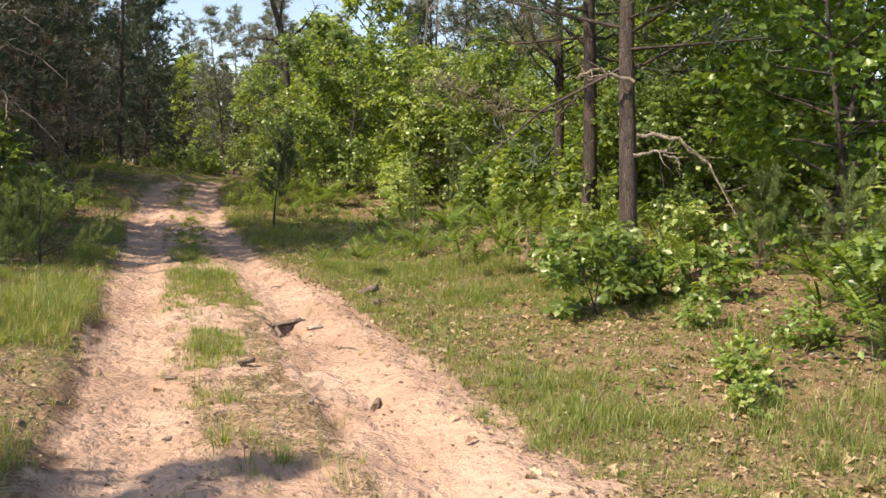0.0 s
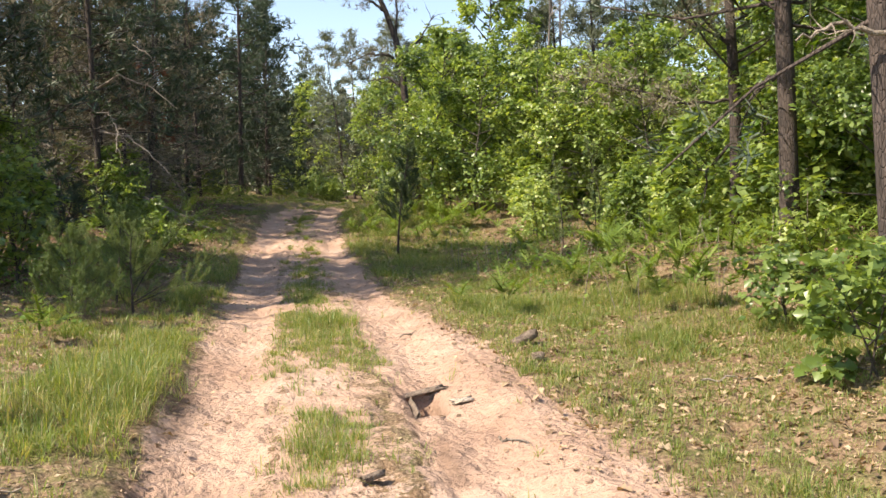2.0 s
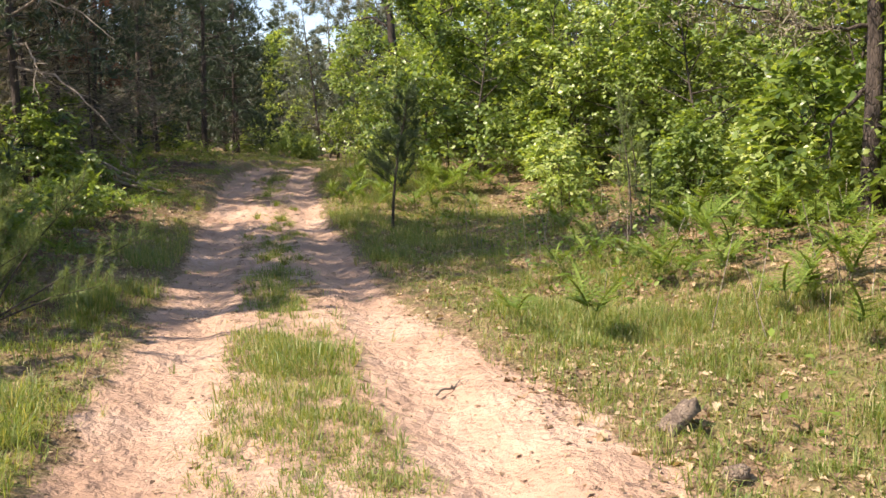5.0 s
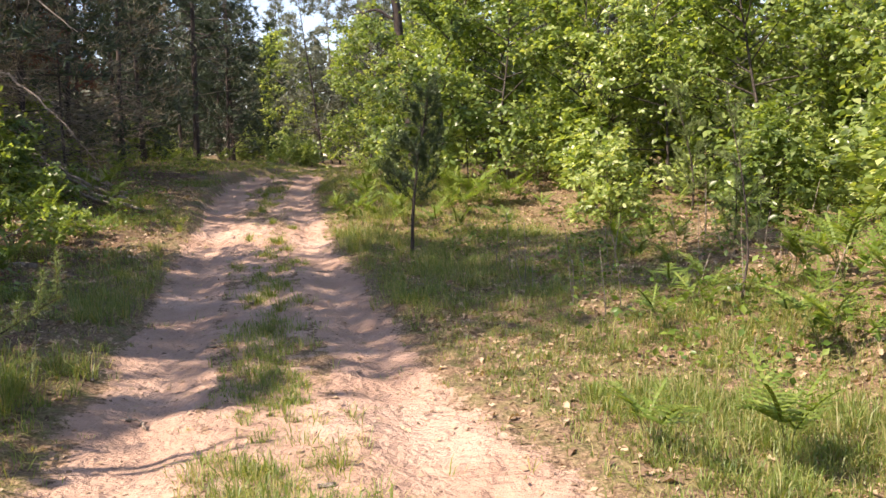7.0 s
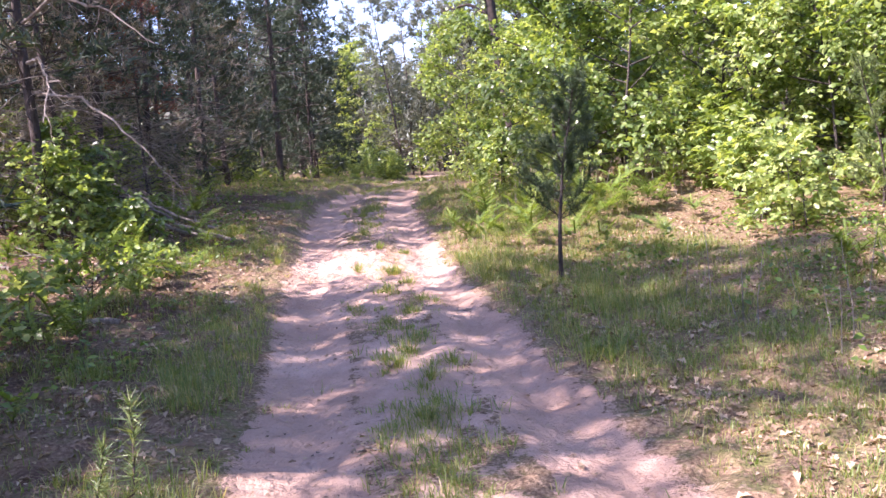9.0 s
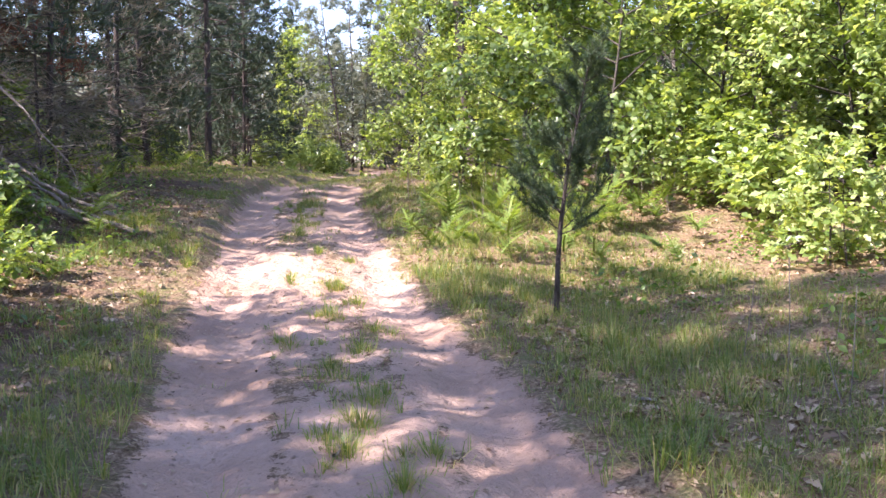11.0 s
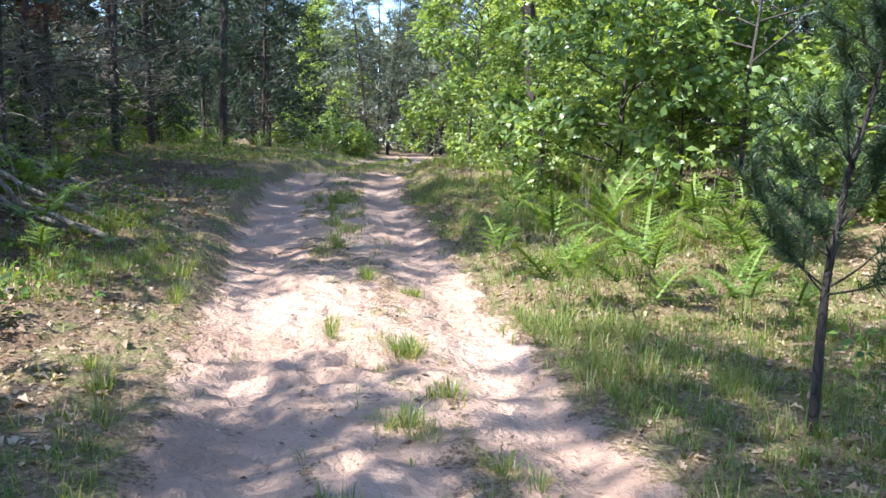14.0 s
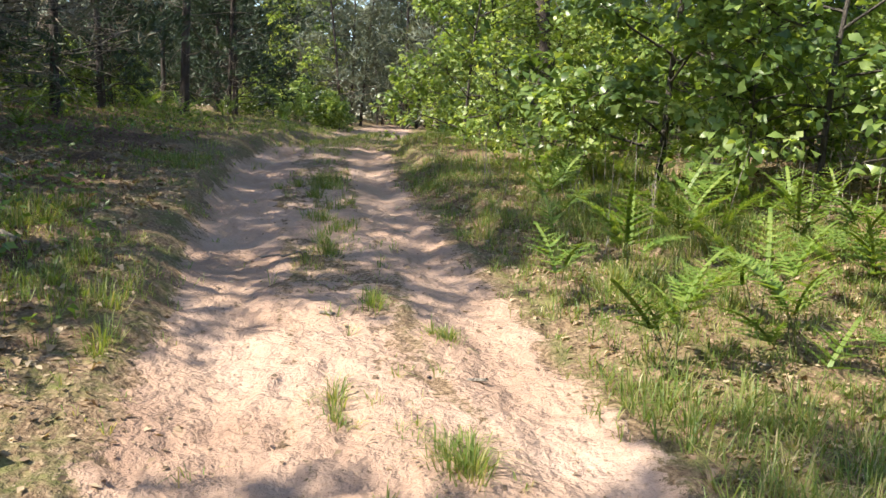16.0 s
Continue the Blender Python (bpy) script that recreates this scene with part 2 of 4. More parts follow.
def soil_mask(x, y):
    """Dark raw soil along the cut edge of the left rut and in the groove beside the hole; the hole is darkened too."""
    u = trail_u(x, y) + 0.1 * (vnoise(x, y, 0.4, 23) - 0.5)
    ragged = sstep(0.3, 0.6, vnoise(x, y, 0.3, 21) * 0.6 + vnoise(x, y, 0.11, 22) * 0.4)
    cut = np.exp(-((u + 1.14) / 0.1) ** 2) * sstep(3.5, 4.5, y) * (1 - sstep(8.3, 9.6, y))
    groove = np.exp(-((u - 0.46) / 0.06) ** 2) * sstep(4.4, 5.4, y) * (1 - sstep(8.2, 8.8, y))
    pit = np.exp(-(((x - 1.22) / 0.11) ** 6 + ((y - 8.06) / 0.28) ** 6))
    return np.clip(np.maximum(cut, groove * 0.8) * ragged + pit * 0.9, 0, 1)


def height(x, y):
    x, y = np.asarray(x, float), np.asarray(y, float)
    u = trail_u(x, y)
    z = np.interp(y, _ys, _prof)
    slope_r = 0.15 - 0.1 * sstep(13, 21, y)
    z = z + slope_r * np.clip(u - 2.4, 0, 6.5) + 0.09 * np.clip(-u - 1.3, 0, 9)
    sunk = sstep(21, 27, y) * (1 - sstep(36, 44, y))
    near = 1 - sstep(45, 70, y)
    z = z + (0.05 + 0.14 * sunk) * (1 - sstep(-1.35, -1.05, u)) * near
    z = z + (0.02 + 0.16 * sunk) * sstep(1.2, 1.6, u) * near
    z = z - 0.055 * np.exp(-((u + 0.76) / 0.24) ** 2) * near
    z = z - 0.065 * np.exp(-((u - 0.72) / 0.22) ** 2) * near
    z = z + 0.05 * np.exp(-((u - 1.15) / 0.2) ** 2) * (1 - sstep(8, 13, y)) * near
    z = z + 0.05 * (1 - sstep(-1.22, -1.08, u)) * sstep(3, 4.5, y) * (1 - sstep(8.5, 10, y)) - 0.05 * np.exp(-((u - 0.46) / 0.07) ** 2) * sstep(4.2, 5.2, y) * (1 - sstep(8.0, 8.8, y))
    m = sand_mask(x, y)
    rough = 0.038 * (vnoise(x, y, 0.55, 11) - 0.5) + 0.036 * (vnoise(x, y, 0.23, 12) - 0.5) - 0.034 * sstep(0.66, 0.8, vnoise(x, y, 0.15, 17)) * (0.4 + vnoise(x, y, 1.4, 18)) + 0.026 * (vnoise(x, y, 0.11, 13) - 0.5)
    wide = 0.22 * (vnoise(x, y, 3.1, 14) - 0.5) * sstep(1.6, 3.5, np.abs(u))
    ripple = 0.013 * np.sin(y * 9.0 + 3 * vnoise(x, y, 1.0, 15)) * (vnoise(x, y, 1.6, 16)) * np.exp(-((np.abs(u) - 0.75) / 0.35) ** 2)
    z = z + (rough * (1.15 - 0.4 * m) + wide + ripple) * (1 - sstep(60, 120, np.hypot(x, y)))
    z = z - 0.3 * np.exp(-(((x - 1.22) / 0.1) ** 6 + ((y - 8.06) / 0.27) ** 6))
    z = z - 0.07 * np.exp(-(((x - 1.42) / 0.07) ** 2 + ((y - 5.45) / 0.16) ** 2))
    return z


def on_ground(x, y, dz=0.0):
    return float(height(x, y)) + dz


# ---- mesh helpers ----
def mesh_np(name, verts, faces, mat, smooth=False):
    """A mesh from an array of places and one of faces with equally many corners."""
    me = bpy.data.meshes.new(name)
    verts = np.ascontiguousarray(verts, np.float32)
    faces = np.ascontiguousarray(faces, np.int32)
    n, k = faces.shape
    me.vertices.add(len(verts))
    me.vertices.foreach_set("co", verts.ravel())
    me.loops.add(n * k)
    me.loops.foreach_set("vertex_index", faces.ravel())
    me.polygons.add(n)
    me.polygons.foreach_set("loop_start", np.arange(0, n * k, k, dtype=np.int32))
    if smooth:
        me.polygons.foreach_set("use_smooth", np.ones(n, bool))
    me.update(calc_edges=True)
    me.materials.append(mat)
    return me


def part(name, me, parent, label=""):
    ob = new(name, me)
    ob.parent = parent
    if label:
        tagged(ob, label)
    return ob


class Wood:
    """Tapered round limbs, gathered into one mesh."""

    def __init__(self):
        self.v, self.f, self.n = [], [], 0

    def limb(self, pts, radii, sides=6):
        pts = np.asarray(pts, float)
        radii = np.asarray(radii, float)
        d = np.gradient(pts, axis=0)
        d /= np.linalg.norm(d, axis=1)[:, None] + 1e-9
        ref = np.where(np.abs(d[:, 2:3]) > 0.9, np.array([[1.0, 0, 0]]), np.array([[0, 0, 1.0]]))
        a = np.cross(d, ref)
        a /= np.linalg.norm(a, axis=1)[:, None] + 1e-9
        b = np.cross(d, a)
        th = np.arange(sides) / sides * 2 * np.pi
        ring = a[:, None] * np.cos(th)[None, :, None] + b[:, None] * np.sin(th)[None, :, None]
        v = pts[:, None] + ring * radii[:, None, None]
        m = len(pts)
        i = np.arange(m - 1)[:, None] * sides
        j, j2 = np.arange(sides)[None], (np.arange(sides)[None] + 1) % sides
        q = np.stack([i + j, i + j2, i + sides + j2, i + sides + j], -1).reshape(-1, 4)
        self.v.append(v.reshape(-1, 3))
        self.f.append(q + self.n)
        self.n += m * sides

    def mesh(self, name, mat):
        return mesh_np(name, np.concatenate(self.v), np.concatenate(self.f), mat, True)


def unit(v):
    return v / (np.linalg.norm(v, axis=-1, keepdims=True) + 1e-9)


OAK_LEAF = (np.array([[0, 0, 0], [0.32, 0.24, 0.06], [0.47, 0.09, 0.02], [0.7, 0.31, 0.07], [1, 0, -0.16], [0.7, -0.31, 0.07], [0.47, -0.09, 0.02], [0.32, -0.24, 0.06]]),
            np.array([[0, 6, 2], [0, 2, 1], [0, 7, 6], [6, 4, 2], [2, 4, 3], [6, 5, 4]]))
MID_LEAF = (np.array([[0, 0, 0], [0.42, 0.12, 0.05], [0.7, 0.3, 0.07], [1, 0, -0.2], [0.66, -0.26, 0.05], [0.36, -0.17, 0.06]]), np.array([[0, 5, 1], [5, 4, 1], [4, 2, 1], [4, 3, 2]]))
LITTER_LEAF = (OAK_LEAF[0] * np.array([1, 1, 2.2]), OAK_LEAF[1])
PLAIN_LEAF = (np.array([[0, 0, 0], [0.5, 0.3, 0.06], [1, 0, -0.1], [0.5, -0.3, 0.06]]), np.array([[0, 2, 1], [0, 3, 2]]))
NEEDLE = (np.array([[0, -0.05, 0], [0, 0.05, 0], [1, 0, 0]]), np.array([[0, 1, 2]]))


def leaves(centre, along, up, size, shape=OAK_LEAF):
    """Leaves of the given shape: where each begins, which way it points and faces, and how long it is."""
    tv, tf = shape
    along = unit(along)
    side = unit(np.cross(up, along))
    nrm = np.cross(along, side)
    size = np.broadcast_to(size, (len(centre),))
    v = centre[:, None] + size[:, None, None] * (tv[None, :, :1] * along[:, None] + tv[None, :, 1:2] * side[:, None] + tv[None, :, 2:] * nrm[:, None])
    f = tf[None] + (np.arange(len(centre)) * len(tv))[:, None, None]
    return v.reshape(-1, 3), f.reshape(-1, 3)


def bent(p0, direction, length, n, wander, droop, r):
    """A wandering line of n places."""
    d = np.array(direction, float)
    d /= np.linalg.norm(d)
    out = [np.array(p0, float)]
    for _ in range(n - 1):
        d = d + r.normal(0, wander, 3) + np.array([0, 0, droop])
        d /= np.linalg.norm(d)
        out.append(out[-1] + d * length / (n - 1))
    return np.array(out)


# ---- trees ----
def oak_meshes(h, seed, n_limb=14, spread=0.42, low=0.12, leaf=0.14, per=11, shape=OAK_LEAF, stems=1, mat=None, twigs=True):
    """A broad young oak: boughs reach a domed outline, their twig ends carry whorls of spreading leaves."""
    r = np.random.default_rng(seed)
    w = Wood()
    cs, al, ups = [], [], []
    thick = 0.0075 * h + 0.006
    for s in range(stems):
        lean = r.normal(0, 0.16 if stems > 1 else 0.05, 2)
        trunk = bent((r.normal(0, 0.05 * stems), r.normal(0, 0.05 * stems), -0.1), (lean[0], lean[1], 1), h * (1 if s == 0 else r.uniform(0.6, 0.95)), 9, 0.06, 0.03, r)
        w.limb(trunk, np.linspace(1, 0.12, 9) * thick, 6)
        for i in range(n_limb):
            t = low + (0.98 - low) * (i + r.uniform(0, 1)) / n_limb
            k = min(7.99, t * 8)
            p = trunk[int(k)] + (trunk[int(k) + 1] - trunk[int(k)]) * (k % 1)
            az = i * 2.4 + r.normal(0, 0.45)
            dome = math.sqrt(max(0.06, 1 - ((t - 0.36) / 0.66) ** 2))
            ln = h * spread * dome * r.uniform(0.62, 1.12)
            el = r.uniform(0.0, 0.45) + 0.75 * t ** 2
            limb = bent(p, (math.cos(az) * math.cos(el), math.sin(az) * math.cos(el), math.sin(el)), ln, 6, 0.12, -0.015, r)
            w.limb(limb[[0, 2, 3, 5]], np.linspace(0.42, 0.1, 4) * thick, 4)
            out = unit(limb[-1] - limb[0])
            across = unit(np.cross(out, np.array([0, 0, 1.0])) + 1e-6)
            for _ in range(per):
                q = (0.5 + 0.5 * r.uniform(0, 1) ** 0.7) * 5
                at = limb[min(4, int(q))] + (limb[min(5, int(q) + 1)] - limb[min(4, int(q))]) * (q - min(4, int(q)))
                reach = (0.06 + 0.15 * ln) * r.normal(0, 1)
                tip = at + across * reach + out * abs(reach) * 0.3 + np.array([0, 0, r.normal(0.03, 0.09) * (0.4 + ln) - 0.12 * abs(reach)])
                if twigs and r.random() < 0.6:
                    w.limb(np.array([at, tip]), np.array([0.005, 0.002]), 3)
                m = int(r.integers(5, 9))
                th = r.uniform(0, 6.28) + np.arange(m) * 6.283 / m + r.normal(0, 0.25, m)
                ring = np.stack([np.cos(th), np.sin(th), r.normal(-0.3, 0.5, m)], 1) + out * 0.45
                cs.append(tip + r.normal(0, 0.02, (m, 3)) + ring * 0.02)
                al.append(ring)
                ups.append(np.array([-0.35, -0.1, 0.8]) + out * 0.4 + r.normal(0, 0.52, (m, 3)))
    c, a, up = np.concatenate(cs), np.concatenate(al), np.concatenate(ups)
    v, f = leaves(c, a, up, leaf * r.uniform(0.6, 1.2, len(c)), shape)
    return w.mesh("oak_trunk", M_OAKBARK), mesh_np("oak_crown", v, f, mat or M_OAK)


def pine_meshes(h, seed, base=0.35, tufts=10, girth=0.0075, reach=0.16, dead=22, mat=None, needle=0.29, blades=9, wide=2.1, dead_reach=1.0, per_metre=7.5, puff=0.16):
    """A pine: trunk with whorled limbs, bare dead limbs below, needle tufts above."""
    r = np.random.default_rng(seed)
    w, dw = Wood(), Wood()
    trunk = bent((0, 0, -0.15), (r.normal(0, 0.02), r.normal(0, 0.02), 1), h, 14, 0.018, 0.01, r)
    rad0 = girth * h
    rad = np.linspace(1, 0.1, 14) * rad0
    rad[0] *= 1.25
    w.limb(trunk, rad, 8)
    cs, al = [], []
    n = int(h * (1 - base) * per_metre)
    for i in range(n):
        t = base + (1 - base) * (i + r.uniform(0, 1)) / n
        p = np.array([np.interp(t * 13, np.arange(14), trunk[:, k]) for k in range(3)])
        az, el = r.uniform(0, 2 * math.pi), r.uniform(-0.15, 0.4) + 0.5 * max(0, t - 0.6)
        ln = h * reach * (1.05 - ((t - base) / (1 - base)) ** 1.6) * r.uniform(0.55, 1.2) + 0.25
        lb = bent(p, (math.cos(az) * math.cos(el), math.sin(az) * math.cos(el), math.sin(el)), ln, 5, 0.12, 0.04, r)
        w.limb(lb[[0, 2, 4]], np.linspace(0.2, 0.06, 3) * rad0 + 0.003, 3)
        for _ in range(tufts):
            q = r.uniform(0.3, 1.0) ** 0.7 * 4
            a = lb[min(3, int(q))] + (lb[min(4, int(q) + 1)] - lb[min(3, int(q))]) * (q % 1)
            off = r.normal(0, puff, 3) * np.array([1, 1, 0.6]) * (0.5 + ln * 0.5)
            cs.append(np.repeat((a + off)[None], blades, 0) + r.normal(0, 0.03, (blades, 3)))
            al.append(r.normal(0, 0.75, (blades, 3)) + unit(lb[-1] - lb[0]) * 0.6 + np.array([0, 0, 0.35]))
    for i in range(dead):
        t = r.uniform(0.06, base + 0.15)
        p = np.array([np.interp(t * 13, np.arange(14), trunk[:, k]) for k in range(3)])
        az, el = r.uniform(0, 2 * math.pi), r.uniform(-0.35, 0.3)
        ln = r.uniform(0.5, 1.9) * dead_reach
        lb = bent(p, (math.cos(az) * math.cos(el), math.sin(az) * math.cos(el), math.sin(el)), ln, 6, 0.16, -0.03, r)
        dw.limb(lb, np.linspace(0.014, 0.003, 6), 3)
        for _ in range(3):
            k = r.integers(1, 5)
            tw = bent(lb[k], unit(lb[-1] - lb[0]) + r.normal(0, 0.7, 3), ln * r.uniform(0.2, 0.45), 4, 0.25, -0.03, r)
            dw.limb(tw[[0, 1, 3]], np.linspace(0.005, 0.0015, 3), 3)
    c, a = np.concatenate(cs), np.concatenate(al)
    tv = NEEDLE[0] * np.array([1, 0.75 * wide, 1])
    v, f = leaves(c, a, r.normal(0, 1, c.shape), needle * r.uniform(0.7, 1.2, len(c)), (tv, NEEDLE[1]))
    return w.mesh("pine_trunk", M_PINEBARK), mesh_np("pine_crown", v, f, mat or M_PINE), (dw.mesh("pine_dead_branches", M_DEADWOOD) if dead else None)


def plant(name, meshes, x, y, turn=0.0, scale=1.0, label="", category="tree", group="", tilt=(0, 0), names=("trunk", "crown", "deadwood")):
    """An Empty on the ground with the given meshes as its parts."""
    e = new(name)
    e.empty_display_size = 0.2
    e.matrix_basis = pose(x, y, on_ground(x, y), tilt[0], tilt[1], turn) @ Matrix.Scale(scale, 4)
    for nm, me in zip(names, meshes):
        if me:
            ob = part(nm, me, e)
            if nm == "deadwood":
                tagged(ob, kind="stuff")
    return tagged(e, label, category, group)


# ---- ground sheet ----
def graded(lo, hi, step, far, growth=1.22):
    core = list(np.arange(lo, hi + 1e-6, step))
    s, left, right = step, [lo], [hi]
    while right[-1] < far or left[-1] > -far:
        s *= growth
        if right[-1] < far:
            right.append(right[-1] + s)
        if left[-1] > -far:
            left.append(left[-1] - s)
    return np.array(left[:0:-1] + core + right[1:])


gx, gy = graded(-2.2, 3.6, 0.047, 900), graded(2.2, 30.0, 0.07, 900)
GX, GY = np.meshgrid(gx, gy)
GZ = height(GX, GY)
nx, ny = len(gx), len(gy)
ii = (np.arange(ny - 1)[:, None] * nx + np.arange(nx - 1)[None]).ravel()
ground_mesh = mesh_np("ground", np.stack([GX, GY, GZ], -1).reshape(-1, 3), np.stack([ii, ii + 1, ii + nx + 1, ii + nx], -1), M_GROUND, True)
att = ground_mesh.attributes.new("sand", "FLOAT", "POINT")
att.data.foreach_set("value", sand_mask(GX, GY).astype(np.float32).ravel())
soil = ground_mesh.attributes.new("soil", "FLOAT", "POINT")
soil.data.foreach_set("value", soil_mask(GX, GY).astype(np.float32).ravel())
duff = ground_mesh.attributes.new("duff", "FLOAT", "POINT")
duff.data.foreach_set("value", duff_mask(GX, GY).astype(np.float32).ravel())
ground = tagged(new("ground", ground_mesh), "sandy two-rut forest track through leaf litter and grass", "ground", kind="structure")

# ---- tree kinds ----
OAK_TALL = [oak_meshes(7.0, 21, 34, 0.3, 0.2, 0.18, 28, PLAIN_LEAF, twigs=False), oak_meshes(6.4, 22, 34, 0.34, 0.16, 0.18, 28, PLAIN_LEAF, twigs=False)]
OAK_MID = [oak_meshes(4.6, 23, 23, 0.42, 0.08, 0.15, 33, MID_LEAF), oak_meshes(4.2, 24, 22, 0.46, 0.07, 0.15, 33, MID_LEAF), oak_meshes(4.4, 25, 14, 0.42, 0.06, 0.15, 28, MID_LEAF, stems=2)]
# Darker leaves than the other oaks: the wood's deep shade is in their colour.
OAK_SHADE_DARK = [oak_meshes(6.5, 26, 34, 0.36, 0.06, 0.165, 24, MID_LEAF, twigs=False, mat=M_OAKDARK), oak_meshes(5.0, 27, 30, 0.4, 0.03, 0.165, 22, MID_LEAF, twigs=False, mat=M_OAKDARK)]
OAK_SAPLING = [oak_meshes(1.9, 28, 15, 0.4, 0.18, 0.135, 9), oak_meshes(1.5, 29, 11, 0.45, 0.15, 0.135, 8, stems=2)]
OAK_BUSH = [oak_meshes(0.75, 30, 6, 0.6, 0.15, 0.135, 5, stems=2), oak_meshes(0.55, 31, 5, 0.65, 0.2, 0.14, 4, stems=2)]
SHRUB = [oak_meshes(1.3, 32, 11, 0.5, 0.05, 0.12, 10, PLAIN_LEAF, stems=2, twigs=False), oak_meshes(1.0, 33, 10, 0.6, 0.05, 0.11, 10, PLAIN_LEAF, stems=2, twigs=False)]
PINE_TALL = [pine_meshes(14.5, 41, 0.2), pine_meshes(13.0, 42, 0.12), pine_meshes(15.5, 43, 0.26, dead=30)]
PINE_GREYED = [pine_meshes(11.5, 44, 0.1, 8, mat=M_PINEGREY, dead=90, wide=1.1, per_metre=7), pine_meshes(10.5, 45, 0.06, 8, mat=M_PINEGREY, dead=95, dead_reach=1.2, wide=1.1, per_metre=7)]
PINE_DENSE = [pine_meshes(12.0, 46, 0.03, 12, reach=0.19, dead=16, per_metre=7.5)]
PINE_FAR = [pine_meshes(11.5, 47, 0.12, 7, mat=M_PINEHAZE, dead=16, needle=0.45, blades=8, wide=1.4, per_metre=6), pine_meshes(10.5, 48, 0.06, 7, mat=M_PINEHAZE, dead=16, needle=0.45, blades=8, wide=1.4, per_metre=6)]
L_OAK = "young oak with bright green lobed leaves on the bank"
L_PINE = "tall dark pine with bare dead lower branches"
L_GREY = "thin pine with sparse greyish needles and dead twigs"


def scatter(name, kinds, spots, label, group, lo=0.9, hi=1.12, category="tree"):
    for i, (x, y) in enumerate(spots):
        plant(name, kinds[i % len(kinds)], x, y, rng.uniform(0, 360), rng.uniform(lo, hi), label, category, group, (rng.normal(0, 1.2), rng.normal(0, 1.2)))


# left wood
scatter("pine_tree", PINE_TALL, [(-4.2, 27.5), (-5.6, 31), (-3.6, 36), (-2.4, 45), (-7.6, 35), (-5, 41), (-0.9, 50), (-4.5, 49), (-8.5, 29), (-9, 40), (-10, 33), (-7.5, 46), (-12, 36)], L_PINE, "pines of the dark wood", 0.6, 0.76)
scatter("pine_tree", PINE_DENSE, [(-1.9, 47.5), (-0.5, 44.5), (-4.6, 33.5), (-6.9, 29.5), (-3.4, 41.5), (-5.8, 37.5), (-9.5, 44), (-1.2, 53), (-5.0, 27.0), (-5.3, 29.4), (-3.9, 31.8), (-3.2, 38.8)], "dense dark pine branched down to the ground", "pines of the dark wood", 0.6, 0.76)
scatter("pine_tree", PINE_GREYED, [(-4.9, 23.6), (-5.4, 25.6), (-4.2, 25.4), (-4.0, 27.0), (-6.4, 24.6), (-3.8, 30), (-7.4, 23.2), (-6.0, 27.5), (-3.0, 33), (-8.2, 27.2), (-4.8, 29)], L_GREY, "greyish pines", 0.7, 0.9)
# unseen wood left of the view, placed to cast shade on trail and verges
scatter("pine_tree", PINE_TALL, [(-6.8, 13.4), (-6.4, 15.6), (-7.8, 15.9)], L_PINE, "pines of the dark wood", 0.95, 1.05)
scatter("pine_tree", PINE_DENSE, [(-7.6, 14.4), (-5.2, 18.3)], "dense dark pine branched down to the ground", "pines of the dark wood", 0.74, 0.9)
scatter("pine_tree", PINE_GREYED, [(-5.0, 17.2)], L_GREY, "greyish pines", 0.7, 0.85)
plant("pine_tree", PINE_DENSE[0], -4.9, 2.8, 30, 0.53, "small dense dark pine branched down to the ground", "tree", "pines of the dark wood")
for k, (x, y, sc) in enumerate([(-5.4, 11.0, 0.42), (-5.0, 12.6, 0.52), (-4.9, 16.1, 0.44), (-4.7, 19.0, 0.42)]):
    plant("pine_tree", PINE_DENSE[0], x, y, 80 * k, sc, "small dense dark pine branched down to the ground", "tree", "pines of the dark wood")
plant("pine_tree", PINE_TALL[2], -6.0, 14.4, 70, 1.0, L_PINE, "tree", "pines of the dark wood")
for x, y, sc in [(-0.35, 45.8, 1.0), (-1.0, 48.6, 0.95), (-3.0, 37.6, 0.9)]:
    plant("pine_tree", PINE_DENSE[0], x, y, 70 * y, sc, "dense dark pine branched down to the ground", "tree", "pines of the dark wood")
# the lone straight pine
plant("pine_tree", pine_meshes(13, 50, 0.3, 10, girth=0.0095, dead=26), -1.58, 41.2, 40, 1.0, "straight slender dark pine standing alone by the track", "tree", "pines of the dark wood")
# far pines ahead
scatter("pine_tree", PINE_FAR, [(rng.uniform(-8, 14), rng.uniform(60, 80)) for _ in range(26)], "distant greyish pine behind the bend, haze put into its needle colour", "distant pines", 0.9, 1.15)
scatter("pine_tree", PINE_DENSE, [(-9, 58), (-5.5, 60), (-2, 57), (12.5, 62), (17, 58), (21, 52), (16, 66), (-12, 50), (1.5, 66), (5, 70), (9, 66), (13, 41), (15.5, 37), (16.5, 44)], "dense dark pine branched down to the ground", "distant pines", 0.7, 0.9)


def far_woods(n, r, a0=-0.5, a1=0.85, d0=78, d1=105, tall=1.0):
    """Leaf masses of the wood that closes the view."""
    a = r.uniform(a0, a1, n)
    d = r.uniform(d0, d1, n)
    x, y = d * np.sin(a), d * np.cos(a)
    top = tall * (5.5 + 5.0 * vnoise(x, y, 6.0, 61) + 2.5 * vnoise(x, y, 2.2, 62))
    z = height(x, y) + top * r.uniform(0, 1, n) ** 0.8
    c = np.stack([x, y, z], 1)
    return leaves(c, r.normal(0, 1, c.shape), np.array([0, 0, 1.0]) + r.normal(0, 0.7, c.shape), r.uniform(0.45, 1.0, n), PLAIN_LEAF)


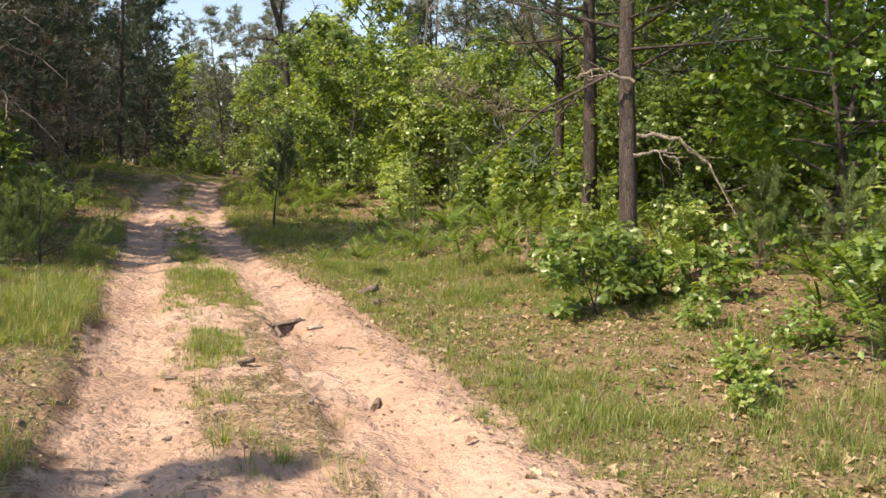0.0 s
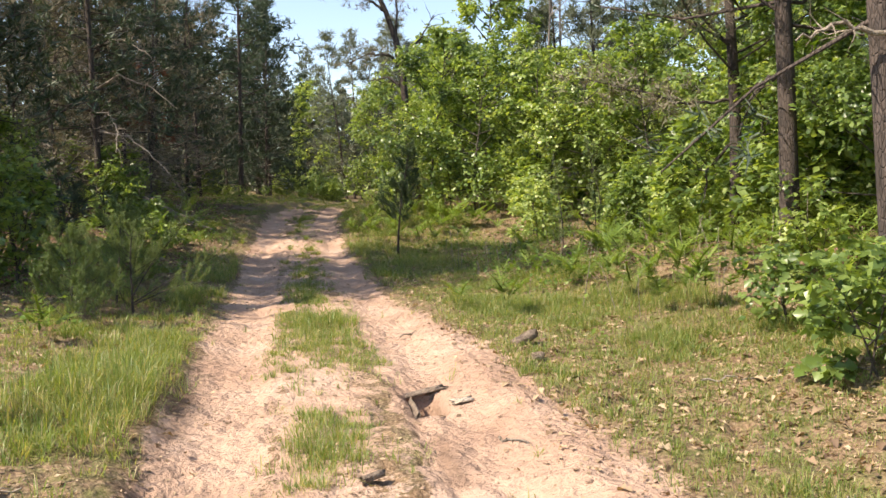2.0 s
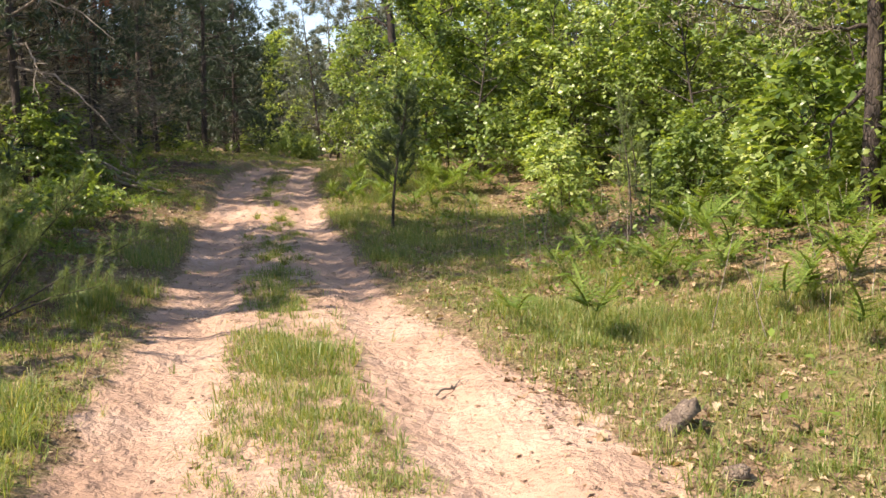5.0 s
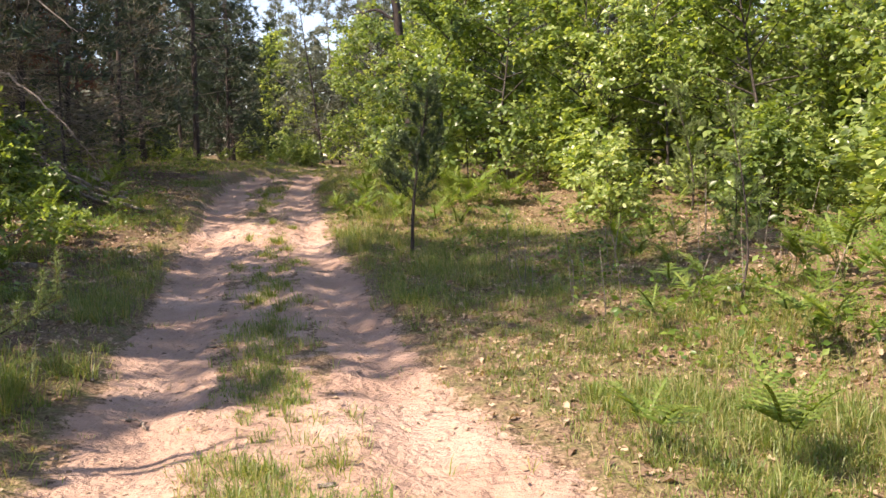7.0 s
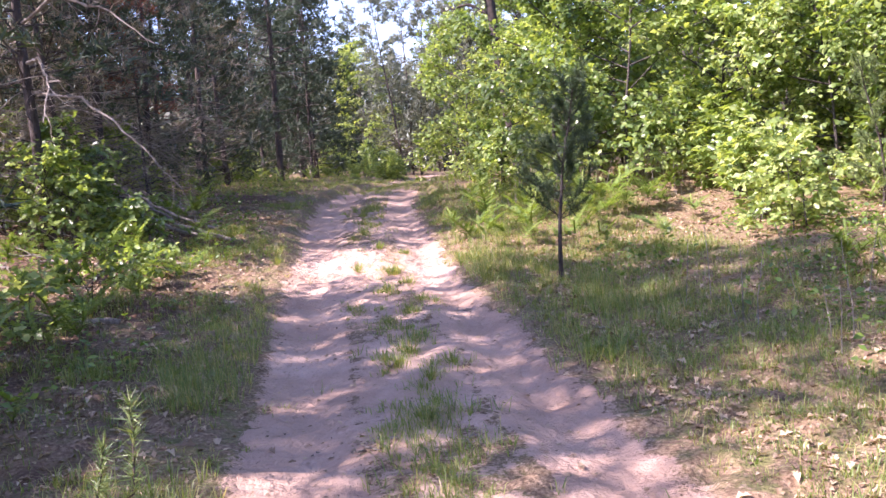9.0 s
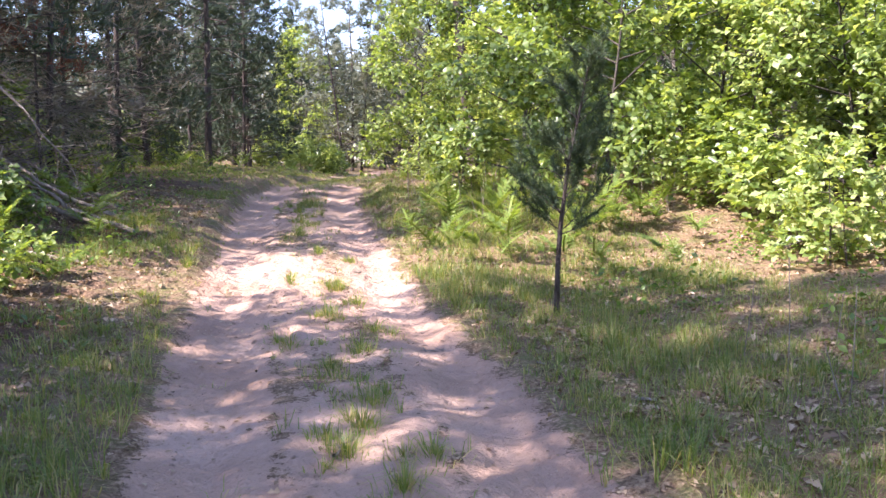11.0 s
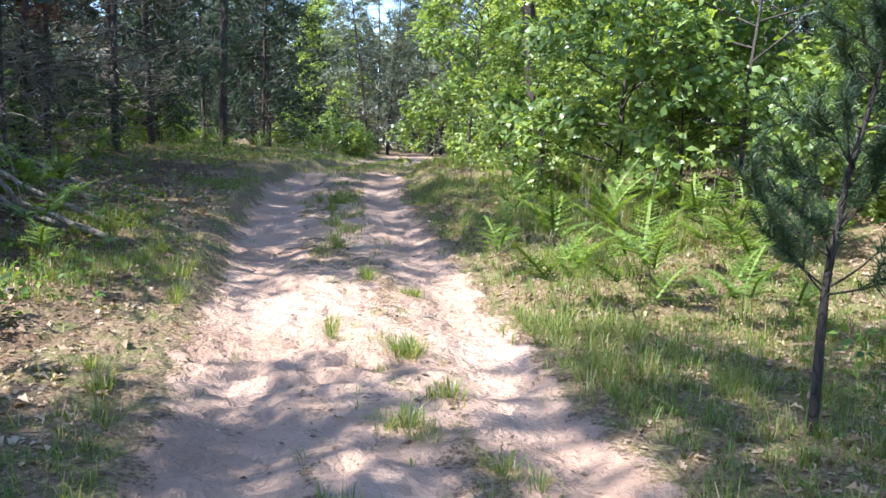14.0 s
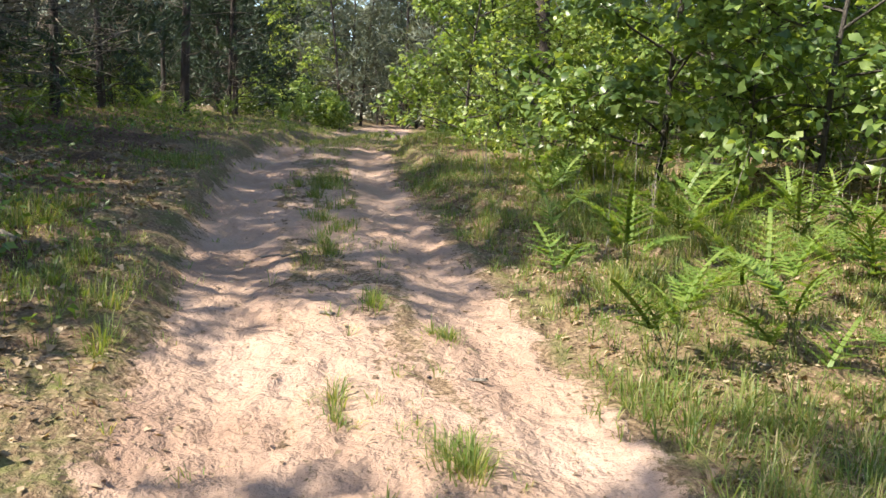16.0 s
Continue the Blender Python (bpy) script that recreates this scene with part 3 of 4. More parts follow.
# Uses the pale far-needle colour, so haze is painted into these masses too.
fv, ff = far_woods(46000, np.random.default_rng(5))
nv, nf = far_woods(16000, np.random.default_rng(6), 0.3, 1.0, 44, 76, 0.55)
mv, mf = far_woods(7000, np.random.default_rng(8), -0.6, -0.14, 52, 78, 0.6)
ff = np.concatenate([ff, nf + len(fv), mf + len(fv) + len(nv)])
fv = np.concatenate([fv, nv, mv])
tagged(new("far_woods", mesh_np("far_woods", fv, ff, M_PINEHAZE)), "grey-green woods beyond the bend, haze put into the leaf colour", "woods", kind="stuff")
# right wood
scatter("oak_tree", OAK_MID, [(6.0, 28.2), (5.65, 25.6), (8.4, 26.6), (4.5, 27.2), (8.3, 23.2), (9.6, 24), (7.4, 30.5), (3.9, 33.5), (11, 21.5), (5.2, 35), (10.4, 18), (7.4, 25.2), (12.2, 24), (6.3, 39), (8.2, 35.5), (9.2, 21.4), (11.6, 19.6), (9.4, 17.2)], L_OAK, "oaks along the bank")
scatter("oak_tree", OAK_TALL, [(12.8, 18.5), (15, 22), (14.5, 25), (16.5, 18.5)], "taller oak with light green crown in the wood", "oaks in the wood", 0.95, 1.2)
scatter("oak_tree", OAK_TALL, [(8.0, 36.5), (3.2, 64), (9.6, 47)], "taller oak with light green crown in the wood", "oaks in the wood", 1.15, 1.3)
scatter("oak_tree", OAK_TALL, [(9.8, 31.5), (12.5, 27.5), (10.8, 38), (13, 33), (11, 29.5), (7.2, 45)], "young oak of the second rank with light green crown", "oaks in the wood", 0.6, 0.74)
scatter("oak_tree", OAK_SHADE_DARK, [(9.2, 9.6), (11, 11.2), (10.2, 13.8), (13, 14.5), (9.4, 6.6), (12.5, 8.6), (14.5, 11), (8.8, 15.2), (15.5, 17), (7.6, 7.6), (8.6, 11.8), (11.8, 16.4), (16, 13.5)], "leafy oak behind the pines, deep shade put into its leaf colour", "oaks in the wood")
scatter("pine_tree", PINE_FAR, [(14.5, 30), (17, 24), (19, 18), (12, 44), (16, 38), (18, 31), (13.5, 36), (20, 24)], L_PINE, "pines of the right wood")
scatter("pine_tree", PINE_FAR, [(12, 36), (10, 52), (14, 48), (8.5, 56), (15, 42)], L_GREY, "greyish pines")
scatter("shrub", SHRUB, [(rng.uniform(-9, -2.6), rng.uniform(36, 56)) for _ in range(22)] + [(rng.uniform(0, 3.5), rng.uniform(47, 58)) for _ in range(12)]
        + [(rng.uniform(6.5, 14), rng.uniform(38, 58)) for _ in range(14)] + [(rng.uniform(-8, -3.2), rng.uniform(24, 36)) for _ in range(14)]
        + [(rng.uniform(6, 12), rng.uniform(16, 34)) for _ in range(18)] + [(rng.uniform(6.6, 11), rng.uniform(5, 16)) for _ in range(14)],
        "leafy green shrub of the forest floor", "shrubs of the forest floor", 0.7, 1.5, "shrub")


def dead_limb(points, r0, r1, seed, twigs=6, mat=None, length=0.5):
    """One bare crooked limb with its twigs, as a mesh."""
    r = np.random.default_rng(seed)
    w = Wood()
    p = np.array(points, float)
    t = np.linspace(0, len(p) - 1, 4 * len(p))
    line = np.stack([np.interp(t, np.arange(len(p)), p[:, k]) for k in range(3)], 1)
    line[1:-1] += r.normal(0, 0.015, (len(line) - 2, 3))
    w.limb(line, np.linspace(r0, r1, len(line)), 6)
    for _ in range(twigs):
        k = r.integers(len(line) // 4, len(line) - 1)
        tw = bent(line[k], unit(line[-1] - line[0]) + r.normal(0, 0.8, 3), length * r.uniform(0.4, 1.1), 5, 0.25, -0.04, r)
        w.limb(tw, np.linspace(r1 * 1.1 + 0.002, 0.0015, 5), 3)
    return w.mesh("dead_limb", mat or M_DEADWOOD)


def needle_spray(points, n, seed, mat, spread=0.3, needle=0.16, blades=12):
    """Loose sprays of needles along the outer part of a limb, as a mesh."""
    r = np.random.default_rng(seed)
    p = np.array(points, float)
    q = r.uniform(0.35, 1.0, n) * (len(p) - 1)
    c = np.stack([np.interp(q, np.arange(len(p)), p[:, k]) for k in range(3)], 1) + r.normal(0, spread, (n, 3)) * np.array([1, 1, 0.6])
    c = np.repeat(c, blades, 0) + r.normal(0, 0.03, (n * blades, 3))
    a = r.normal(0, 0.8, c.shape) + unit(p[-1] - p[0]) * 0.6 + np.array([0, 0, 0.2])
    v, f = leaves(c, a, r.normal(0, 1, c.shape), needle * r.uniform(0.6, 1.2, len(c)), NEEDLE)
    return mesh_np("needle_spray", v, f, mat)


edge_pine = plant("pine_tree", PINE_TALL[0], -4.0, 23.5, 0, 0.82, "tall dark pine with long grey dead limbs near the ground", "tree", "pines of the dark wood")
for k, pts in enumerate([[(0, 0, 4.0), (0.8, -0.6, 4.3), (1.7, -1.0, 3.9), (2.4, -1.2, 3.3)], [(0, 0, 2.8), (0.9, -0.3, 2.6), (1.8, -0.7, 1.8), (2.5, -0.9, 0.9)], [(0, 0, 3.3), (0.5, -1.0, 3.2), (0.9, -2.0, 2.7), (1.0, -2.8, 2.0)], [(0, 0, 5.2), (0.9, -0.9, 5.3), (1.6, -1.6, 4.8)]]):
    part("dead_limb", dead_limb(pts, 0.034, 0.008, 140 + k, 14, None, 0.9), edge_pine, "long barkless grey dead limb")
# the three pines by the track
for i, (x, y, s, name_seed) in enumerate([(6.96, 13.85, 0.9, 61), (6.45, 11.69, 1.0, 62), (4.89, 7.91, 0.86, 63)]):
    tree = plant("pine_tree", pine_meshes(13.5, name_seed, 0.21, 10, girth=0.0092 if i else 0.0082, reach=0.14, dead=0, needle=0.22, blades=12, wide=1.4), x, y, 0, s, "rough-barked pine trunk rising from ferns", "tree", "three pines by the track", (0, (-2.5, -1.5, -1.5)[i]))
    limbs = ([[(0, 0, 2.3), (-0.8, -0.1, 2.25), (-1.7, -0.2, 2.5), (-2.7, -0.1, 2.75)], [(0, 0, 3.2), (-0.6, -0.3, 3.6), (-0.9, -0.5, 4.3)], [(0, 0, 1.6), (-0.4, 0.1, 1.2), (-0.5, 0.1, 0.7)]],
             [[(0, 0, 2.1), (-0.25, 0, 2.12), (-0.6, -0.15, 1.85), (-0.8, -0.2, 1.4)], [(0, 0, 3.0), (0.5, -0.2, 3.1), (0.9, -0.2, 3.0)]],
             [[(0.05, 0, 1.95), (0.45, -0.3, 1.9), (0.75, -0.5, 1.6), (1.05, -0.7, 0.95)], [(0, 0, 1.7), (0.3, -0.15, 1.75), (0.5, -0.3, 1.6)], [(0, 0, 2.6), (-0.5, 0.1, 2.75), (-0.9, 0.1, 2.6)]])[i]
    for k, pts in enumerate(limbs):
        limb = part("dead_limb", dead_limb(pts, 0.03, 0.008, 70 + 5 * i + k, 12 if k == i == 0 else 7, M_PINEBARK if i < 2 else None), tree, "bare weathered dead limb")
        if i == 0 and k < 2:
            part("needles", needle_spray(pts, 110, 170 + k, M_PINEGREY, 0.26), limb, "sparse brownish needles")


def leaning_tree():
    e = new("leaning_tree")
    x0, y0 = 4.95, 31.7
    e.matrix_basis = pose(x0, y0, on_ground(x0, y0))
    w = Wood()
    line = np.array([(0, 0, -0.2), (-0.08, 0, 0.8), (-0.2, 0, 1.9), (-0.32, -0.05, 3.2), (-0.42, -0.1, 4.4), (-0.62, -0.1, 5.6), (-0.95, -0.1, 6.6), (-1.5, -0.1, 7.8), (-2.1, -0.1, 9.2)])
    w.limb(line, [0.17, 0.14, 0.13, 0.125, 0.12, 0.11, 0.09, 0.07, 0.04], 8)
    part("trunk", w.mesh("leaning_trunk", M_PINEBARK), e)
    for k, pts in enumerate([[(-0.48, -0.1, 4.7), (-0.9, -0.2, 5.1), (-1.6, -0.3, 5.1), (-2.4, -0.4, 4.75)], [(-0.62, -0.1, 5.6), (-0.55, -0.1, 6.6), (-0.7, -0.1, 7.8), (-0.6, -0.1, 9.5)],
                             [(-0.95, -0.1, 6.6), (-1.5, -0.3, 6.9), (-2.2, -0.4, 7.4), (-3, -0.5, 7.6)], [(-0.4, -0.1, 4.0), (-0.9, 0.3, 4.4), (-1.6, 0.6, 4.3)], [(-0.5, -0.1, 5.0), (0.3, 0.2, 5.7), (0.8, 0.3, 6.6)]]):
        branch = part("bare_branch", dead_limb(pts, 0.055, 0.012, 90 + k, 14, M_PINEBARK, 0.9), e, "bare crooked branch")
        if k in (0, 1, 2):
            part("needles", needle_spray(pts, (50, 120, 170)[k], 190 + k, M_PINEGREY, 0.38, 0.2), branch, "sparse greyish needles")
    return tagged(e, "leaning dark tree with bare crooked branches", "tree")


leaning_tree()


def snag(x, y, h, seed):
    """A dead standing tree, grey and bare."""
    r = np.random.default_rng(seed)
    e = new("dead_tree")
    e.matrix_basis = pose(x, y, on_ground(x, y), 0, r.normal(0, 2), 0)
    w = Wood()
    line = bent((0, 0, -0.1), (0, 0, 1), h, 9, 0.03, 0.02, r)
    w.limb(line, np.linspace(0.085, 0.02, 9), 7)
    part("trunk", w.mesh("dead_trunk", M_SNAG), e)
    for k in range(9):
        p = line[int(r.integers(3, 9))]
        az = r.uniform(0, 6.28)
        tip = p + np.array([math.cos(az), math.sin(az), r.uniform(-0.1, 0.7)]) * r.uniform(0.8, 1.8)
        part("bare_branch", dead_limb([tuple(p), tuple((p + tip) / 2 + np.array([0, 0, 0.1])), tuple(tip)], 0.025, 0.006, seed * 10 + k, 5), e)
    return tagged(e, "grey dead standing tree with bare branches", "tree", "dead trees")


for sx, sy, sh, sd in [(10.5, 33.6, 9.0, 401), (11.8, 35.2, 9.5, 402), (12.6, 31.0, 8.0, 403)]:
    snag(sx, sy, sh, sd)
plant("pine_tree", pine_meshes(4.6, 405, 0.45, 9, mat=M_RED, dead=16, needle=0.2, wide=1.2), -3.5, 28.2, 10, 1.0, "small dead pine with rust-red needles", "tree", "dead trees")


def small_pine(x, y, h, seed, mat, radius, reach, base, label, lean=(0, 0), limbs=20, needle=0.05, shoots=4, upward=0.5, extra=()):
    """A young pine: slim stem and bare-based limbs whose shoots carry needles like bottle brushes."""
    r = np.random.default_rng(seed)
    w = Wood()
    stem = bent((0, 0, -0.05), (r.normal(0, 0.03), r.normal(0, 0.03), 1), h, 10, 0.055, 0.03, r)
    w.limb(stem, np.linspace(radius, radius * 0.2, 10), 7)
    runs = [stem[-3:]]
    for i in range(limbs):
        t = base + (0.97 - base) * (i // 4 * 4 + r.uniform(0, 1.6)) / limbs
        p = np.array([np.interp(t * 9, np.arange(10), stem[:, k]) for k in range(3)])
        az = i * math.pi / 2 + r.normal(0, 0.45)
        el = r.uniform(0.15, 0.55) + 0.4 * t
        ln = reach * h * (1.1 - 0.75 * (t - base) / (1 - base)) * r.uniform(0.7, 1.15)
        lb = bent(p, (math.cos(az) * math.cos(el), math.sin(az) * math.cos(el), math.sin(el)), ln, 7, 0.13, 0.04, r)
        w.limb(lb, np.linspace(radius * 0.22, 0.002, 7), 4)
        runs.append(lb[4:])
        for j in range(shoots):
            k = int(r.integers(2, 7))
            d = unit(lb[min(6, k)] - lb[k - 1]) + r.normal(0, 0.35, 3) + np.array([0, 0, upward])
            sh = bent(lb[k], d, ln * r.uniform(0.2, 0.4) + 0.04, 4, 0.08, 0.06, r)
            w.limb(sh, np.linspace(0.003, 0.0015, 4), 3)
            runs.append(sh)
    for pts in extra:
        p = np.array(pts, float)
        lb = np.stack([np.interp(np.linspace(0, len(p) - 1, 9), np.arange(len(p)), p[:, k]) for k in range(3)], 1)
        w.limb(lb, np.linspace(0.008, 0.003, 9), 5)
        runs.append(lb[4:])
        for k in (4, 5, 5, 6, 7, 8):
            sh = bent(lb[k], unit(lb[k] - lb[k - 1]) * 0.5 + r.normal(0, 0.25, 3) + np.array([0, 0, 1.0]), r.uniform(0.1, 0.24), 4, 0.06, 0.06, r)
            w.limb(sh, np.linspace(0.004, 0.002, 4), 3)
            runs.append(sh)
    cs, al = [], []
    for line in runs:
        long = np.linalg.norm(np.diff(line, axis=0), axis=1).sum()
        n = max(6, int(long / 0.009)) * (10 if h < 1.5 else 5)
        q = r.uniform(0, len(line) - 1.001, n)
        i = q.astype(int)
        d = line[i + 1] - line[i]
        cs.append(line[i] + d * (q % 1)[:, None])
        al.append(unit(d) * 0.75 + unit(r.normal(0, 1, (n, 3))))
    c, a = np.concatenate(cs), np.concatenate(al)
    v, f = leaves(c, a, r.normal(0, 1, c.shape), needle * r.uniform(0.7, 1.2, len(c)), (NEEDLE[0] * np.array([1, 0.62, 1]), NEEDLE[1]))
    return plant("young_pine", (w.mesh("pine_stem", M_PINEBARK), mesh_np("pine_needles", v, f, mat)), x, y, seed * 7, 1.0, label, "tree", "young pines", lean, ("stem", "needles"))


small_pine(2.6, 19.67, 2.4, 101, M_PINEYOUNG, 0.028, 0.2, 0.3, "young dark pine with crooked slim stem", (0, 1), 40, 0.085, 5, 0.35)
small_pine(4.39, 14.48, 1.9, 102, M_PINELIGHT, 0.012, 0.14, 0.25, "spindly light green pine sapling", (0, 2), 16, 0.05, 3)
small_pine(7.77, 21.4, 2.3, 103, M_PINELIGHT, 0.022, 0.22, 0.12, "light green young pine among oaks", (0, 0), 32, 0.07, 5)
yp = small_pine(-1.45, 12.25, 1.1, 104, M_PINELIGHT, 0.016, 0.5, 0.1, "sprawling light green young pine by the rut", (0, 0), 20, 0.05, 5, 0.9,
                [[(0, 0, 0.12), (0.5, 0.1, 0.42), (0.85, 0.15, 0.58), (1.08, 0.18, 0.72)], [(0, 0, 0.2), (0.2, 0.1, 0.55), (0.45, 0.15, 0.85), (0.6, 0.18, 1.05)], [(0, 0, 0.1), (0.45, -0.25, 0.3), (0.8, -0.5, 0.4)]])
yp.rotation_euler.z = 0.0
small_pine(-1.9, 11.2, 0.95, 105, M_PINELIGHT, 0.014, 0.6, 0.1, "sprawling light green young pine by the rut", (0, 0), 24, 0.05, 5, 0.9)
small_pine(-1.75, 12.9, 1.2, 110, M_PINELIGHT, 0.015, 0.5, 0.1, "sprawling light green young pine by the rut", (0, 0), 24, 0.05, 5, 0.9)
small_pine(6.2, 6.2, 1.1, 106, M_PINELIGHT, 0.014, 0.45, 0.08, "scrubby light green young pine on the bank", (0, 0), 20, 0.05, 4, 0.8)
small_pine(6.0, 7.2, 1.2, 107, M_PINELIGHT, 0.014, 0.4, 0.08, "scrubby light green young pine on the bank", (0, 0), 20, 0.05, 4, 0.8)
small_pine(-3.4, 16.5, 1.6, 108, M_PINE, 0.018, 0.4, 0.1, "dark young pine in the shade", (0, 0), 24, 0.06, 5)
small_pine(6.0, 17.2, 1.0, 109, M_PINELIGHT, 0.012, 0.3, 0.1, "spindly light green pine sapling", (0, 0), 14, 0.05, 3)

plant("oak_tree", OAK_MID[1], 4.1, 29.8, 200, 0.72, L_OAK, "tree", "oaks along the bank")
# unseen small oaks on the left, added to shade the verge
for x, y in [(-4.5, 15.2), (-4.3, 17.0), (-4.4, 13.6)]:
    plant("oak_tree", OAK_MID[0], x, y, 90 * x, 0.55, L_OAK, "tree", "oaks along the bank")
for x, y, sc in [(7.5, 11.2, 0.72), (8.0, 13.4, 0.8)]:
    plant("oak_tree", OAK_MID[2], x, y, 60 * x, sc, L_OAK, "tree", "oaks along the bank")
# small broadleaf growth
scatter("oak_sapling", OAK_SAPLING, [(-3.5, 24.0), (-3.7, 23.2), (-4.5, 24.5), (5.9, 20.5), (5, 26), (3.6, 27.5), (7.4, 18.6), (-3.3, 14.6), (-3.6, 12.2)], "oak sapling with fresh green leaves", "oak saplings", 0.8, 1.15, category="sapling")
scatter("oak_bush", OAK_BUSH, [(3.94, 7.06), (-2.3, 20.9), (4.45, 7.25), (4.8, 7.35), (5.6, 5.2), (5.6, 9.4), (-2.6, 23.2), (-2.8, 18.6), (-2.5, 19.7), (-2.15, 21.6), (6.4, 8.8), (-3.0, 26.4), (5.9, 10.4), (5.0, 6.6), (4.6, 8.9), (-3.2, 17.6)], "low oak bush with fresh green leaves", "low oak bushes", 0.7, 1.0, category="bush")


for x, y, sc in [(3.72, 4.62, 0.55), (3.5, 4.25, 0.4), (4.6, 5.0, 0.5), (4.3, 5.9, 0.5)]:
    plant("oak_seedling", OAK_BUSH[1], x, y, 100 * x, sc, "small oak seedling with broad fresh leaves", "seedling", "oak seedlings")


# ---- bracken ----
def frond_mesh(seed, length=0.55, stalk=0.35, pairs=10, step=0.035):
    """One bracken frond on its stalk: a broad triangle of spaced, toothed side leaves."""
    r = np.random.default_rng(seed)
    w = Wood()
    n = 14
    s = np.linspace(0, 1, n)
    total = length + stalk
    lift = np.radians(np.interp(s, [0, 0.3, 0.6, 1], [88, 82, 50, 18 + r.uniform(-12, 14)]))
    bow = np.stack([np.cumsum(np.cos(lift)), 0.25 * np.sin(s * 3 + r.uniform(0, 6)), np.cumsum(np.sin(lift))], 1) * total / n
    bow -= bow[0]
    w.limb(bow, np.linspace(0.0045, 0.001, n), 4)
    cs, al, ups, sz = [], [], [], []
    rib_c, rib_a, rib_s = [], [], []
    first = stalk / total
    for t in np.linspace(first, 0.97, 18):
        p, q = (np.array([np.interp(v, s, bow[:, k]) for k in range(3)]) for v in (t, min(1, t + 0.06)))
        cs.append(p), al.append(q - p), ups.append(np.array([0, 0, 1.0])), sz.append(np.linalg.norm(q - p) * 1.2 + 0.01)
    for i in range(pairs):
        t = first + (1 - first) * (i / pairs) ** 0.95
        p = np.array([np.interp(t, s, bow[:, k]) for k in range(3)])
        d = unit(np.array([np.interp(min(1, t + 0.05), s, bow[:, k]) for k in range(3)]) - p)
        ln = length * 0.52 * (1 - i / pairs) ** 0.8 * r.uniform(0.85, 1.1) + 0.02
        for sg in (-1, 1):
            out = unit(np.array([0, sg, 0]) + d * r.uniform(0.45, 0.75) + np.array([0, 0, r.normal(0.08, 0.12)]))
            k = max(3, int(ln / step))
            rib_c.append(p), rib_a.append(out - np.array([0, 0, 0.08])), rib_s.append(ln)
            twist = np.array([r.normal(0, 0.25), r.normal(0, 0.25), 1])
            for j in range(k):
                q = (j + 0.2) / k
                c = p + out * ln * q - np.array([0, 0, 0.16 * ln * q * q])
                for e in (-1, 1):
                    cs.append(c)
                    al.append(out * 0.8 + e * unit(np.cross(out, np.array([0, 0, 1.0]))))
                    ups.append(twist)
                    sz.append(0.22 * ln * (1 - q) ** 0.8 + 0.012)
    v, f = leaves(np.array(cs), np.array(al), np.array(ups), np.array(sz), (np.array([[0, -0.2, 0], [0.6, -0.17, 0.03], [1, 0, -0.05], [0.6, 0.17, 0.03], [0, 0.2, 0]]), np.array([[0, 1, 3], [1, 2, 3], [0, 3, 4]])))
    v2, f2 = leaves(np.array(rib_c), np.array(rib_a), np.tile([0, 0, 1.0], (len(rib_c), 1)), np.array(rib_s), (np.array([[-0.02, -0.03, 0], [0.5, -0.02, 0.01], [1, 0, 0], [0.5, 0.02, 0.01], [-0.02, 0.03, 0]]), np.array([[0, 1, 3], [1, 2, 3], [0, 3, 4]])))
    return w.mesh("stalk", M_STEM), mesh_np("blade", np.concatenate([v, v2]), np.concatenate([f, f2 + len(v)]), M_FERN)


FRONDS_LOW = [frond_mesh(204, 0.46, 0.4, 8, 0.055), frond_mesh(205, 0.5, 0.36, 8, 0.055)]
FRONDS = [frond_mesh(201, 0.48, 0.4), frond_mesh(202, 0.42, 0.46), frond_mesh(203, 0.54, 0.36)]


def fern(x, y, count, size, label="bright green bracken fern with arching fronds"):
    e = new("fern")
    e.matrix_basis = pose(x, y, on_ground(x, y) - 0.01)
    turn = rng.uniform(0, 360)
    for i in range(count):
        stalk, blade = FRONDS_LOW[rng.integers(0, 2)] if y > 26 or x > 6 else FRONDS[rng.integers(0, 3)]
        m = pose(rng.normal(0, 0.03), rng.normal(0, 0.03), 0, rng.normal(0, 9), rng.normal(0, 9), turn + i * 360 / count + rng.uniform(-30, 30)) @ Matrix.Scale(size * rng.uniform(0.65, 1.1), 4)
        fr = part("frond", blade, e)
        fr.matrix_basis = m
        part("stalk", stalk, fr)
    return tagged(e, label, "fern", "bracken ferns")


FERNS = [(-1.85, 10.2, 4, 0.85), (-2.1, 14.8, 4, 0.85), (-2.4, 15.6, 4, 0.9), (-1.9, 19.3, 3, 0.8), (-2.0, 24.0, 4, 0.9), (4.4, 7.0, 4, 0.95), (4.7, 7.1, 4, 1.0), (5.0, 6.9, 4, 1.0), (4.6, 7.4, 4, 0.9), (5.2, 7.5, 4, 0.95), (4.9, 8.4, 3, 0.8), (-2.4, 16.4, 4, 0.9), (-2.7, 17.0, 4, 0.9), (-2.2, 17.4, 3, 0.8), (2.25, 11.8, 3, 0.75), (2.75, 11.5, 4, 0.8), (4.1, 13.0, 3, 0.8), (2.5, 23.4, 4, 1.0), (2.2, 22.2, 4, 0.9), (-1.7, 20.8, 3, 0.9), (-2.2, 25.6, 4, 1.0), (-1.5, 7.3, 3, 0.7), (3.0, 22.6, 4, 1.0), (3.4, 21.6, 4, 0.9), (2.6, 25.2, 4, 1.0), (3.9, 22.8, 4, 1.0)]
for _ in range(46):
    FERNS.append((rng.uniform(3.6, 8.5), rng.uniform(9.0, 16), 3, rng.uniform(0.75, 1.1)))
for _ in range(34):
    FERNS.append((rng.uniform(4.6, 7.5), rng.uniform(3.6, 9), 3, rng.uniform(0.7, 1.05)))
